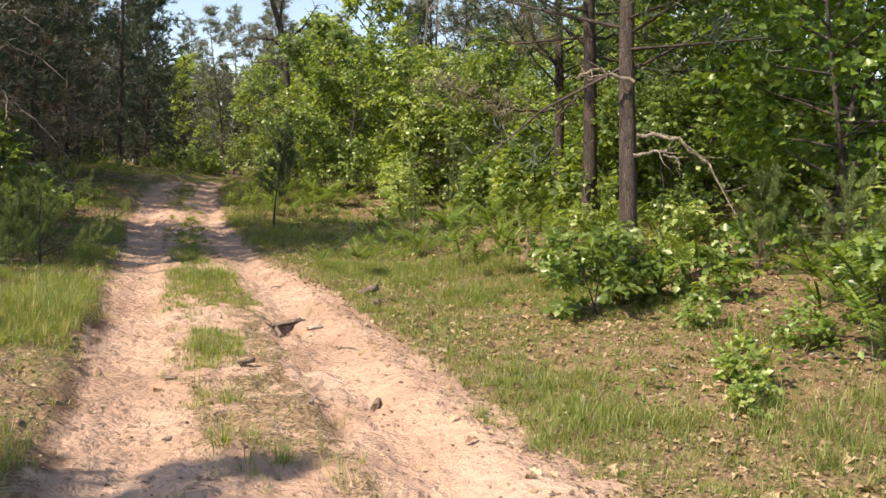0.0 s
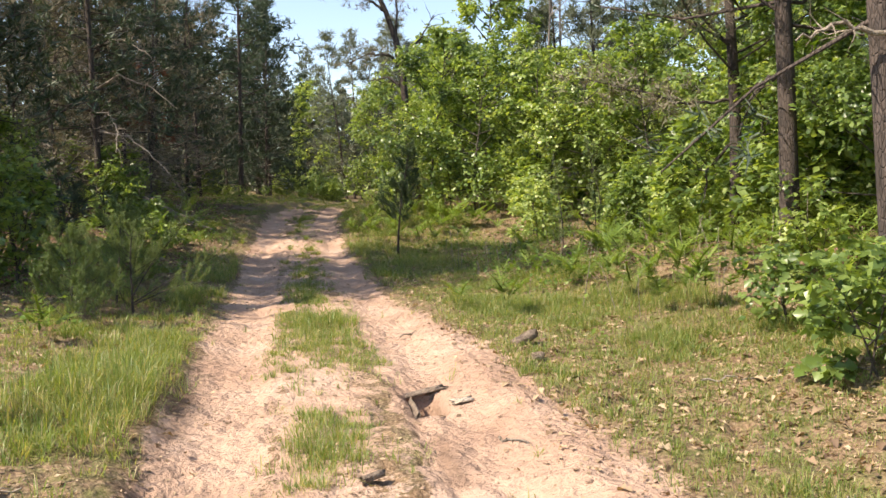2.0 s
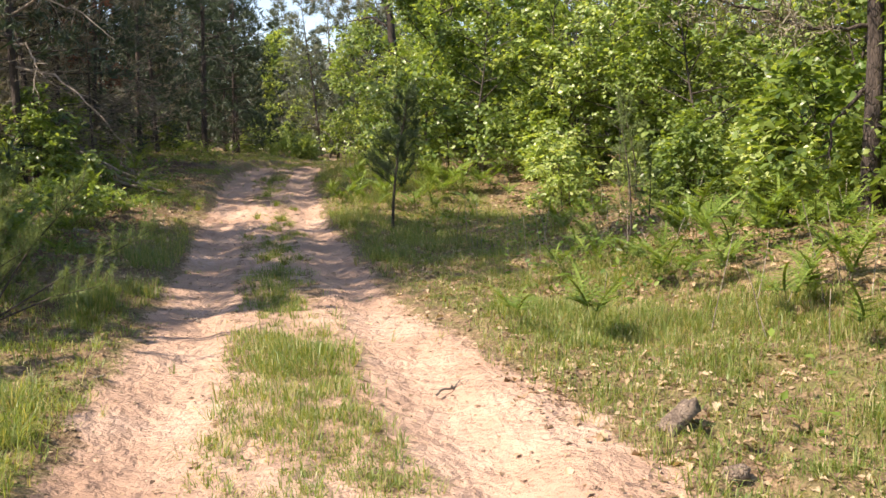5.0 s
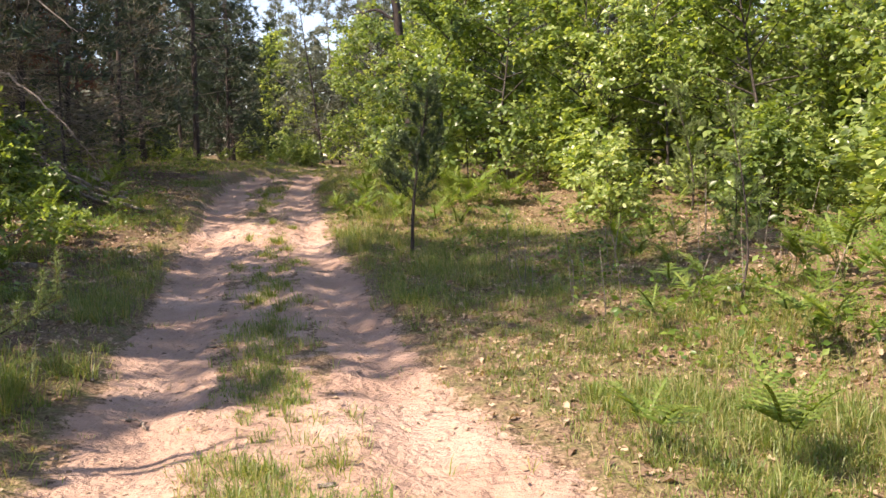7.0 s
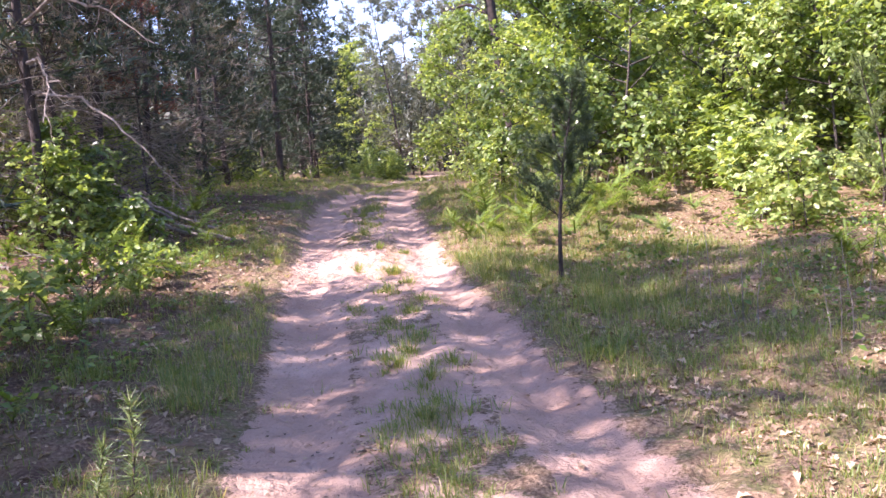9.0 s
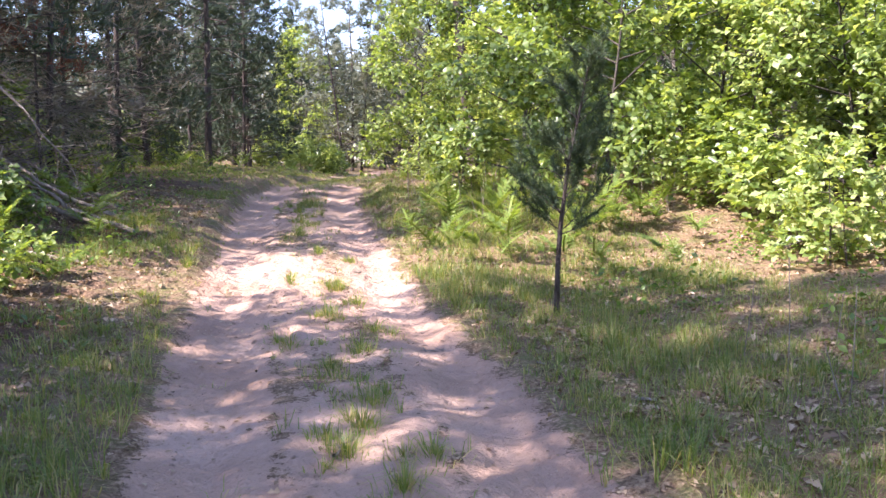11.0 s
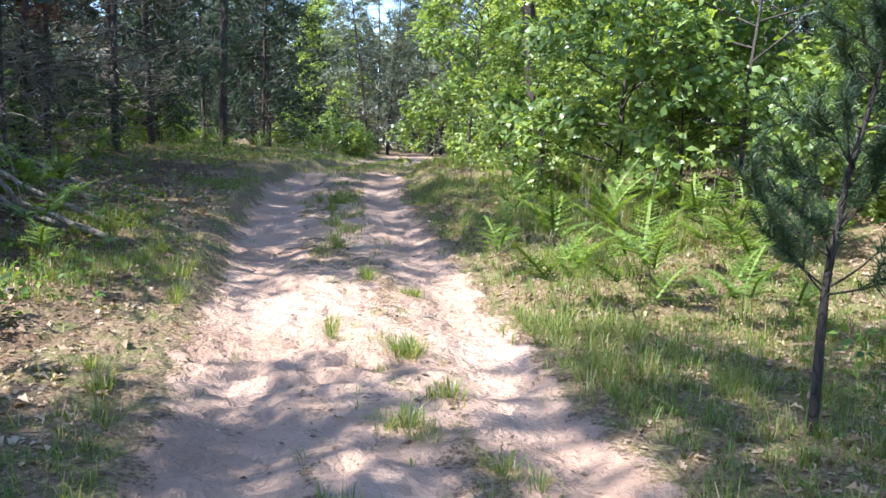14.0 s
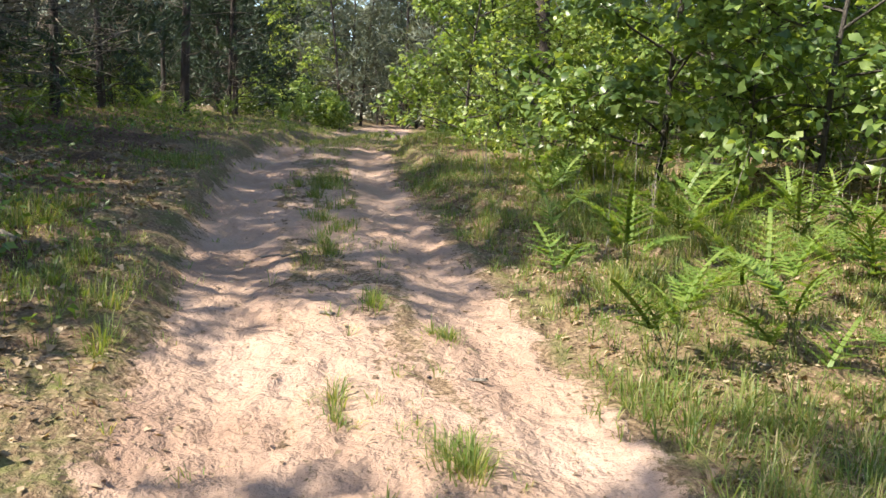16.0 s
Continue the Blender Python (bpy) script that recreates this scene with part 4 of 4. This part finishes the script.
for _ in range(38):
    FERNS.append((rng.uniform(2.9, 8.5), rng.uniform(19.5, 31), 3, rng.uniform(0.8, 1.15)))
for _ in range(36):
    FERNS.append((rng.uniform(-4.4, -1.6), rng.uniform(14.5, 29), 3, rng.uniform(0.7, 1.0)))
for _ in range(30):
    FERNS.append((rng.uniform(-6, 0.0), rng.uniform(31, 44), 3, rng.uniform(0.8, 1.1)))
for _ in range(6):
    FERNS.append((rng.uniform(2.5, 5.0), rng.uniform(21.8, 25.5), 2, rng.uniform(0.9, 1.2)))
for _ in range(24):
    FERNS.append((rng.uniform(3.3, 5.8), rng.uniform(12.4, 18), 3, rng.uniform(0.5, 0.82)))
for fx, fy, fs in [(2.1, 21.9, 1.1), (2.5, 21.5, 1.05), (3.1, 23.8, 1.1), (2.0, 23.2, 0.95), (2.7, 22.9, 1.1), (3.6, 24.6, 1.1), (2.4, 24.4, 1.0), (4.2, 23.8, 1.1), (2.9, 25.6, 1.1), (3.3, 26.6, 1.1), (-1.7, 22.7, 1.0), (-2.4, 22.2, 0.95), (-2.0, 14.2, 1.0), (-2.5, 14.6, 1.0), (-1.6, 15.2, 0.8)]:
    FERNS.append((fx, fy, 2, fs))
for _ in range(12):
    FERNS.append((rng.uniform(3.2, 8.0), rng.uniform(22.5, 28), 3, rng.uniform(0.85, 1.2)))
for _ in range(26):
    FERNS.append((rng.uniform(4.0, 6.9), rng.uniform(9.4, 13.2), 3, rng.uniform(0.7, 1.0)))
for fx, fy, fc, fs in FERNS:
    fern(fx, fy, fc, fs)


# ---- deadfall and debris ----
def lay(name, me, x, y, dz, turn, label, category, tilt=(0, 0), group=""):
    ob = new(name, me)
    ob.matrix_basis = pose(x, y, on_ground(x, y, dz), tilt[0], tilt[1], turn)
    return tagged(ob, label, category, group)


def fallen_branch(x, y, turn, ln, up, seed):
    """A dead limb leaning out of the litter, each twig a part."""
    r = np.random.default_rng(seed)
    e = new("fallen_branch")
    e.matrix_basis = pose(x, y, on_ground(x, y), 0, 0, turn)
    p = np.array([(0, 0, 0.0), (ln * 0.35, 0.1, up * 0.25), (ln * 0.7, -0.1, up * 0.6), (ln, 0.1, up)])
    line = np.stack([np.interp(np.linspace(0, 3, 14), np.arange(4), p[:, k]) for k in range(3)], 1)
    line[1:-1] += r.normal(0, 0.015, (12, 3))
    w = Wood()
    w.limb(line, np.linspace(0.038, 0.01, 14), 6)
    part("limb", w.mesh("fallen_limb", M_DEADWOOD), e)
    for _ in range(9):
        t = Wood()
        k = int(r.integers(3, 13))
        t.limb(bent(line[k], unit(line[-1] - line[0]) + r.normal(0, 0.8, 3) + np.array([0, 0, 0.15]), r.uniform(0.3, 0.85), 5, 0.25, -0.03, r), np.linspace(0.01, 0.002, 5), 4)
        part("twig", t.mesh("fallen_twig", M_DEADWOOD), e)
    return tagged(e, "grey barkless fallen branch leaning in the litter", "branch", "fallen branches")


for k, spot in enumerate([(-2.4, 25.4, 150, 2.6, 0.9), (-3.4, 27.2, 160, 3.0, 1.3), (-3.0, 23.6, 140, 1.6, 0.3), (-3.6, 29.5, 170, 3.2, 1.4), (-4.0, 21.8, 155, 2.0, 0.7), (-2.7, 20.6, 165, 1.7, 0.25), (-1.75, 24.6, 148, 2.2, 0.75), (-2.0, 26.2, 152, 2.8, 1.2), (-1.9, 25.3, 120, 1.6, 0.5), (-2.3, 27.6, 165, 2.6, 1.5), (-2.0, 18.9, 170, 1.2, 0.2), (-1.8, 22.4, 155, 1.5, 0.35), (-1.5, 24.3, 150, 2.4, 1.1), (-1.6, 25.0, 160, 2.8, 1.5), (-2.6, 22.0, 170, 1.8, 0.35)]):
    fallen_branch(*spot, 300 + k)
for k, (x, y, turn, ln) in enumerate([(1.5, 10.6, 40, 0.35), (3.35, 7.6, -12, 0.5), (3.7, 7.55, 25, 0.34), (-0.2, 13.25, -50, 0.3), (0.5, 16.85, 60, 0.28), (4.7, 4.6, -30, 0.6), (5.3, 4.3, -20, 0.5), (4.9, 5.1, 15, 0.4), (0.2, 15.0, 20, 0.2), (0.75, 14.95, 70, 0.22), (1.35, 18.9, 10, 0.2), (1.5, 25.8, -40, 0.5), (0.4, 24.6, 10, 0.6), (-1.2, 6.3, 10, 0.5), (-1.5, 6.0, -20, 0.6), (1.0, 5.4, 12, 0.25), (2.7, 5.6, 30, 0.3), (1.55, 6.9, -60, 0.3)]):
    lay("stick", dead_limb([(-ln / 2, 0, 0.01), (0, 0.02, 0.015), (ln / 2, -0.01, 0.01)], 0.009, 0.004, 330 + k, 2, None, 0.12), x, y, 0.0, turn, "small dry grey stick lying on the track", "stick", group="small sticks")


def chunk(name, size, seed, mat, x, y, dz, turn, label, category, tilt=(0, 0)):
    """A broken piece of wood: a split, ragged block."""
    r = np.random.default_rng(seed)
    bm = bmesh.new()
    bmesh.ops.create_cube(bm, size=1.0)
    bmesh.ops.subdivide_edges(bm, edges=bm.edges[:], cuts=3, use_grid_fill=True)
    for v in bm.verts:
        p = np.array(v.co)
        p[1:] *= 0.5 / max(0.5, np.hypot(p[1], p[2])) ** 1.0 if np.hypot(p[1], p[2]) > 0.5 else 1.0
        rag = 0.25 * (noise.noise(Vector(p * 2.3) + Vector((seed, 0, 0)))) + (0.16 * r.normal() if abs(p[0]) > 0.49 else 0)
        v.co = Vector((p[0] * (1 + rag), p[1] * (1 + 0.25 * noise.noise(Vector(p * 3) + Vector((0, seed, 0)))) * (1 - 0.25 * abs(p[2])), p[2] * (1 + rag * 0.6)))
        v.co = Vector(c * s for c, s in zip(v.co, size))
    me = bpy.data.meshes.new(name)
    bm.to_mesh(me)
    bm.free()
    me.polygons.foreach_set("use_smooth", np.ones(len(me.polygons), bool))
    me.materials.append(mat)
    return lay(name, me, x, y, dz, turn, label, category, tilt)


chunk("rotten_log_piece", (0.4, 0.1, 0.035), 1, M_ROTTEN, 1.18, 8.36, 0.025, 10, "broken dark log end sticking out of a hole", "wood", (0, -8))
chunk("rotten_log_piece", (0.42, 0.045, 0.17), 2, M_ROTTEN, 1.11, 8.05, -0.03, 88, "broken dark log end sticking out of a hole", "wood", (20, 0))
chunk("wood_chip", (0.14, 0.1, 0.03), 3, M_PALEWOOD, 1.45, 7.95, 0.02, 20, "pale flat chip of split wood", "wood")
chunk("bark_chunk", (0.3, 0.11, 0.09), 4, M_ROTTEN, 2.35, 9.5, 0.05, 35, "weathered chunk of log with flaking bark", "wood", (0, -12))
chunk("bark_chunk", (0.1, 0.07, 0.08), 5, M_ROTTEN, 2.3, 8.9, 0.03, 10, "small dark bark chunk on the verge", "wood")
chunk("bark_chunk", (0.13, 0.05, 0.04), 6, M_ROTTEN, 0.66, 6.4, 0.02, 40, "dark bark piece at the grass edge", "wood")
chunk("bark_chunk", (0.1, 0.05, 0.025), 7, M_ROTTEN, 0.1, 6.2, 0.015, -20, "dark bark piece at the grass edge", "wood")
chunk("root_stub", (0.1, 0.06, 0.12), 8, M_ROTTEN, 1.44, 5.5, 0.0, 70, "dark root stub poking out of the sand", "wood", (30, 0))
for k in range(26):
    cx, cy = rng.uniform(-2.2, 4.2), rng.uniform(3, 26)
    chunk("wood_chip", (rng.uniform(0.04, 0.11), rng.uniform(0.02, 0.05), 0.014), 20 + k, M_DEADWOOD, cx, cy, 0.008, rng.uniform(0, 180), "pale weathered wood chip", "wood")


# ---- grass, litter, clods ----
def grass_mesh(name, x, y, h, width, az, r):
    """Blades that arch out of their tufts."""
    n = len(x)
    lean = np.abs(r.normal(0.72, 0.42, n))
    d = np.stack([np.cos(az), np.sin(az), 0 * az], 1)
    tw = az + r.normal(0, 0.6, n)
    s = np.stack([-np.sin(tw), np.cos(tw), 0 * az], 1) * width[:, None]
    b = np.stack([x, y, height(x, y) - 0.01], 1)
    z = np.array([0, 0, 1.0])
    mid = b + d * (lean * h * 0.35)[:, None] + z * (h * np.clip(0.68 - 0.12 * lean, 0.35, 1))[:, None]
    tip = b + d * (lean * h * 1.15)[:, None] + z * (h * np.clip(1.05 - 0.55 * lean, 0.2, 1))[:, None]
    v = np.stack([b - s, b + s, mid - s * 0.8, mid + s * 0.8, tip], 1).reshape(-1, 3)
    f = (np.array([[0, 1, 3], [0, 3, 2], [2, 3, 4]])[None] + (np.arange(n) * 5)[:, None, None]).reshape(-1, 3)
    return mesh_np(name, v, f, M_GRASS)


def grass_density(x, y):
    """Blades wanted, from 0 to 1, and how tall they grow."""
    u = trail_u(x, y)
    patch = sstep(0.42, 0.68, vnoise(x, y, 0.9, 31) * 0.65 + vnoise(x, y, 0.25, 32) * 0.35)
    half = np.interp(y, [3, 8, 9.2, 10.4, 13, 19, 27, 34], [0.34, 0.36, 0.56, 0.42, 0.33, 0.25, 0.2, 0.3])
    strip = np.exp(-((u + 0.07 - 0.12 * sstep(15, 20, y)) / half) ** 4)
    wanted = np.interp(y, [3, 5, 6.1, 6.5, 8, 8.6, 9.3, 11.6, 12.6, 15.4, 16.2, 18, 20, 22, 24, 27, 31, 36], [0.12, 0.12, 0.14, 0.6, 0.5, 0.12, 0.7, 0.62, 0.45, 0.65, 0.3, 0.35, 0.22, 0.25, 0.3, 0.4, 0.8, 0.9])
    clump = vnoise(x, y, 0.5, 33) * 0.6 + vnoise(x, y, 0.17, 34) * 0.4
    d_strip = strip * sstep(0.75 - 0.6 * wanted, 0.9 - 0.5 * wanted, clump)
    left = (1 - sstep(-1.4, -1.15, u)) * sstep(-3.8, -2.4, u)
    d_left = left * (0.25 + 0.75 * patch) * (0.68 * (1 - sstep(11, 14, y)) * sstep(6.8, 10.8, y + 2.4 * vnoise(x, y, 0.8, 36)) + 0.1 + 0.5 * patch + 0.4 * sstep(10.5, 12, y) * (1 - sstep(16, 18, y)))
    right = sstep(1.2 - 0.2 * sstep(12, 15, y), 1.6 - 0.25 * sstep(12, 15, y), u) * (1 - sstep(3.6, 5.5, u))
    d_right = right * (0.5 + 0.5 * patch) * (1 - 0.6 * sstep(2.6, 3.6, x) * (1 - sstep(5.5, 7, y))) * (0.8 + 0.1 * sstep(18, 20, y))
    far = sstep(31, 35, y) * (1 - sstep(43, 46, y)) * np.exp(-((u + 2) / 5) ** 2)
    d = np.maximum.reduce([d_strip, d_left, d_right, 0.035 + 0 * u, far]) * (1 - 0.93 * (sand_mask(x, y) > 0.75) * (strip < 0.4))
    tall = 0.055 + 0.11 * vnoise(x, y, 0.8, 35) * (0.5 + patch) + 0.05 * left * (y < 14) * (0.4 + patch) + 0.03 * right * (y > 17)
    return d, tall


def sow(n, x0, x1, y0, y1, r):
    """Blades in clumps, thinned by the density."""
    k = 9
    m = n // k
    cx, cy, spread = np.repeat(r.uniform(x0, x1, m), k), np.repeat(r.uniform(y0, y1, m), k), np.repeat(r.uniform(0.012, 0.06, m), k)
    az = r.uniform(0, 2 * np.pi, m * k)
    rad = np.abs(r.normal(0, 1, m * k)) * spread
    x, y = cx + np.cos(az) * rad, cy + np.sin(az) * rad
    vigour = np.repeat(r.uniform(0.55, 1.35, m), k)
    d, tall = grass_density(cx, cy)
    keep = (np.repeat(r.uniform(0, 1, m), k) < d) & (r.uniform(0, 1, m * k) < 0.95)
    return x[keep], y[keep], (tall * vigour * r.uniform(0.5, 1.2, m * k))[keep], (az + r.normal(0, 0.5, m * k))[keep]


r0 = np.random.default_rng(77)
parts_xyh = [sow(430000, -3.2, 4.8, 2.6, 14, r0), sow(290000, -3.4, 5.2, 14, 30, r0), sow(60000, -6, 9, 2.6, 34, r0), sow(60000, -6, 8, 30, 46, r0)]


def tuft(x, y, h, n, r):
    """A single arching tuft on the bare strip."""
    az = r.uniform(0, 2 * np.pi, n)
    rad = np.abs(r.normal(0, 0.06, n))
    return x + np.cos(az) * rad * 0.8, y + np.sin(az) * rad * 1.3, h * r.uniform(0.5, 1.2, n), az + r.normal(0, 0.4, n)


for tx, ty, th in [(0.84, 21.17, 0.24), (0.78, 21.3, 0.2), (0.3, 19.1, 0.18), (0.62, 17.2, 0.2), (0.7, 16.3, 0.2), (0.9, 16.6, 0.18), (0.4, 22.0, 0.17), (0.78, 23.4, 0.2), (1.14, 22.83, 0.14), (0.5, 16.8, 0.16), (0.56, 15.45, 0.2), (0.86, 12.2, 0.15), (0.62, 24.7, 0.2), (0.7, 26.2, 0.22), (0.66, 20.0, 0.2), (0.95, 20.4, 0.16), (0.72, 17.6, 0.18), (0.55, 18.4, 0.16), (0.8, 18.9, 0.2), (0.35, 4.6, 0.2), (0.62, 4.25, 0.16), (0.45, 5.4, 0.13), (0.75, 27.5, 0.22), (0.6, 28.3, 0.2), (-0.7, 22.6, 0.2), (-0.85, 20.6, 0.2), (-1.0, 23.9, 0.2), (1.0, 19.5, 0.16), (2.0, 4.1, 0.16), (1.9, 4.7, 0.14)]:
    parts_xyh += [tuft(tx, ty, th * 0.8, 80, r0), tuft(tx + r0.normal(0, 0.1), ty + r0.normal(0, 0.14), th * 0.55, 56, r0)]
bx, by, bh, ba = (np.concatenate(c) for c in zip(*parts_xyh))
tagged(new("grass", grass_mesh("grass", bx, by, bh, 0.0015 + 0.001 * r0.uniform(0, 1, len(bx)) + 0.00004 * by, ba, r0)), "fresh and half-dry tufted grass along the ruts", "grass", kind="stuff")


def litter(n, x0, x1, y0, y1, r):
    x, y = r.uniform(x0, x1, n), r.uniform(y0, y1, n)
    u = trail_u(x, y)
    p = np.maximum(sstep(0.95, 1.5, u) * 0.9, (1 - sstep(-1.5, -1.15, u)) * (0.6 + 0.6 * sstep(12, 15, y))) * (0.25 + 0.75 * sstep(0.4, 0.65, vnoise(x, y, 0.8, 41))) + 0.008
    k = r.uniform(0, 1, n) < p
    x, y = x[k], y[k]
    c = np.stack([x, y, height(x, y) + r.uniform(0.002, 0.016, len(x))], 1)
    return leaves(c, r.normal(0, 1, c.shape) * np.array([1, 1, 0.12]), np.array([0, 0, 1.0]) + r.normal(0, 0.28, c.shape), 0.026 + 0.066 * r.uniform(0, 1, len(x)) ** 1.8, LITTER_LEAF)


lv, lf = litter(30000, -5, 8, 2.6, 30, r0)
lv2, lf2 = litter(11000, 1.7, 6.5, 2.8, 19, r0)
lv3, lf3 = litter(13000, -5, -0.8, 12, 30, r0)
lv4, lf4 = litter(20000, 1.6, 8, 15, 30, r0)
lf = np.concatenate([lf, lf2 + len(lv), lf3 + len(lv) + len(lv2), lf4 + len(lv) + len(lv2) + len(lv3)])
lv = np.concatenate([lv, lv2, lv3, lv4])
tagged(new("leaf_litter", mesh_np("leaf_litter", lv, lf, M_LITTER)), "curled tan and brown dead oak leaves", "leaf litter", kind="stuff")


def crumbs(n, r):
    """Broken leaf, needle and straw bits over the verges, a few on the sand."""
    x, y = r.uniform(-4.5, 6.5, n), 2.6 + 24 * r.uniform(0, 1, n) ** 1.2
    u = trail_u(x, y)
    p = np.maximum(sstep(0.9, 1.7, u), 1 - sstep(-1.6, -1.0, u)) * (0.35 + 0.65 * vnoise(x, y, 0.5, 43)) * (1 - 0.75 * duff_mask(x, y)) + 0.06 + 0.3 * sstep(0.55, 0.75, vnoise(x, y, 0.45, 44))
    k = r.uniform(0, 1, n) < p
    x, y = x[k], y[k]
    c = np.stack([x, y, height(x, y) + r.uniform(0.002, 0.012, len(x))], 1)
    return leaves(c, r.normal(0, 1, c.shape) * np.array([1, 1, 0.15]), np.array([0, 0, 1.0]) + r.normal(0, 0.3, c.shape), 0.012 + 0.04 * r.uniform(0, 1, len(x)) ** 1.5, PLAIN_LEAF)


kv, kf = crumbs(110000, r0)
tagged(new("litter_crumbs", mesh_np("litter_crumbs", kv, kf, M_CRUMB)), "straw-coloured crumbs of leaves and needles", "leaf litter", kind="stuff")


def undergrowth(n, r):
    """Low green leaves of seedlings and herbs between ferns and grass."""
    x, y = r.uniform(-7, 11, n), r.uniform(3, 44, n)
    u = trail_u(x, y)
    p = np.maximum(sstep(1.8, 3.4, u), 0.8 * (1 - sstep(-2.6, -1.4, u))) * sstep(0.42, 0.6, vnoise(x, y, 1.2, 51)) * (1 - 0.6 * sstep(2.4, 3.2, x) * sstep(23, 25, y) * (1 - sstep(29, 31, y)))
    k = r.uniform(0, 1, n) < p
    x, y = np.repeat(x[k], 7), np.repeat(y[k], 7)
    x, y = x + r.normal(0, 0.09, len(x)), y + r.normal(0, 0.09, len(y))
    c = np.stack([x, y, height(x, y) + np.abs(r.normal(0.1, 0.12, len(x))) + 0.02], 1)
    return leaves(c, r.normal(0, 1, c.shape) * np.array([1, 1, 0.4]), np.array([0, 0, 1.0]) + r.normal(0, 0.5, c.shape), r.uniform(0.035, 0.085, len(x)), PLAIN_LEAF)


uv, uf = undergrowth(15000, r0)
tagged(new("undergrowth", mesh_np("undergrowth", uv, uf, M_OAKDARK)), "low green seedlings and herbs on the forest floor", "undergrowth", kind="stuff")


def clods(n, r):
    x, y = r.uniform(-0.8, 2.4, n), r.uniform(3, 26, n)
    k = r.uniform(0, 1, n) < sand_mask(x, y)
    x, y = x[k], y[k]
    s = r.uniform(0.003, 0.011, len(x)) * (1 + 1.2 * (r.uniform(0, 1, len(x)) < 0.06))
    o = np.array([[1, 0, 0], [0, 1, 0], [-1, 0, 0], [0, -1, 0], [0, 0, 0.8], [0, 0, -0.6]])
    v = np.stack([x, y, height(x, y)], 1)[:, None] + o[None] * s[:, None, None] * r.uniform(0.6, 1.3, (len(x), 6, 1))
    f = np.array([[0, 1, 4], [1, 2, 4], [2, 3, 4], [3, 0, 4], [1, 0, 5], [2, 1, 5], [3, 2, 5], [0, 3, 5]])[None] + (np.arange(len(x)) * 6)[:, None, None]
    return v.reshape(-1, 3), f.reshape(-1, 3)


cv, cf = clods(6000, r0)
tagged(new("sand_clods", mesh_np("sand_clods", cv, cf, bark_material("sand_clod", (0.36, 0.24, 0.17), (0.56, 0.4, 0.29), 30.0, 0.05))), "small crumbs and clods of sandy soil", "clods", kind="stuff")


def bare_stems(n, r):
    """Thin dry stalks of last year's bracken standing under the oaks."""
    w = Wood()
    for _ in range(n):
        x, y = (r.uniform(2.6, 8.5), r.uniform(24, 29)) if r.random() < 0.75 else (r.uniform(3.2, 6.5), r.uniform(10, 18))
        w.limb(bent((x, y, on_ground(x, y, -0.02)), (r.normal(0, 0.12), r.normal(0, 0.12), 1), r.uniform(0.3, 0.85), 4, 0.06, 0.0, r), np.linspace(0.0055, 0.003, 4), 4)
    return w.mesh("bare_stems", M_DEADWOOD)


tagged(new("bare_stems", bare_stems(240, np.random.default_rng(91))), "thin dry upright bracken stalks under the oaks", "stems", kind="stuff")
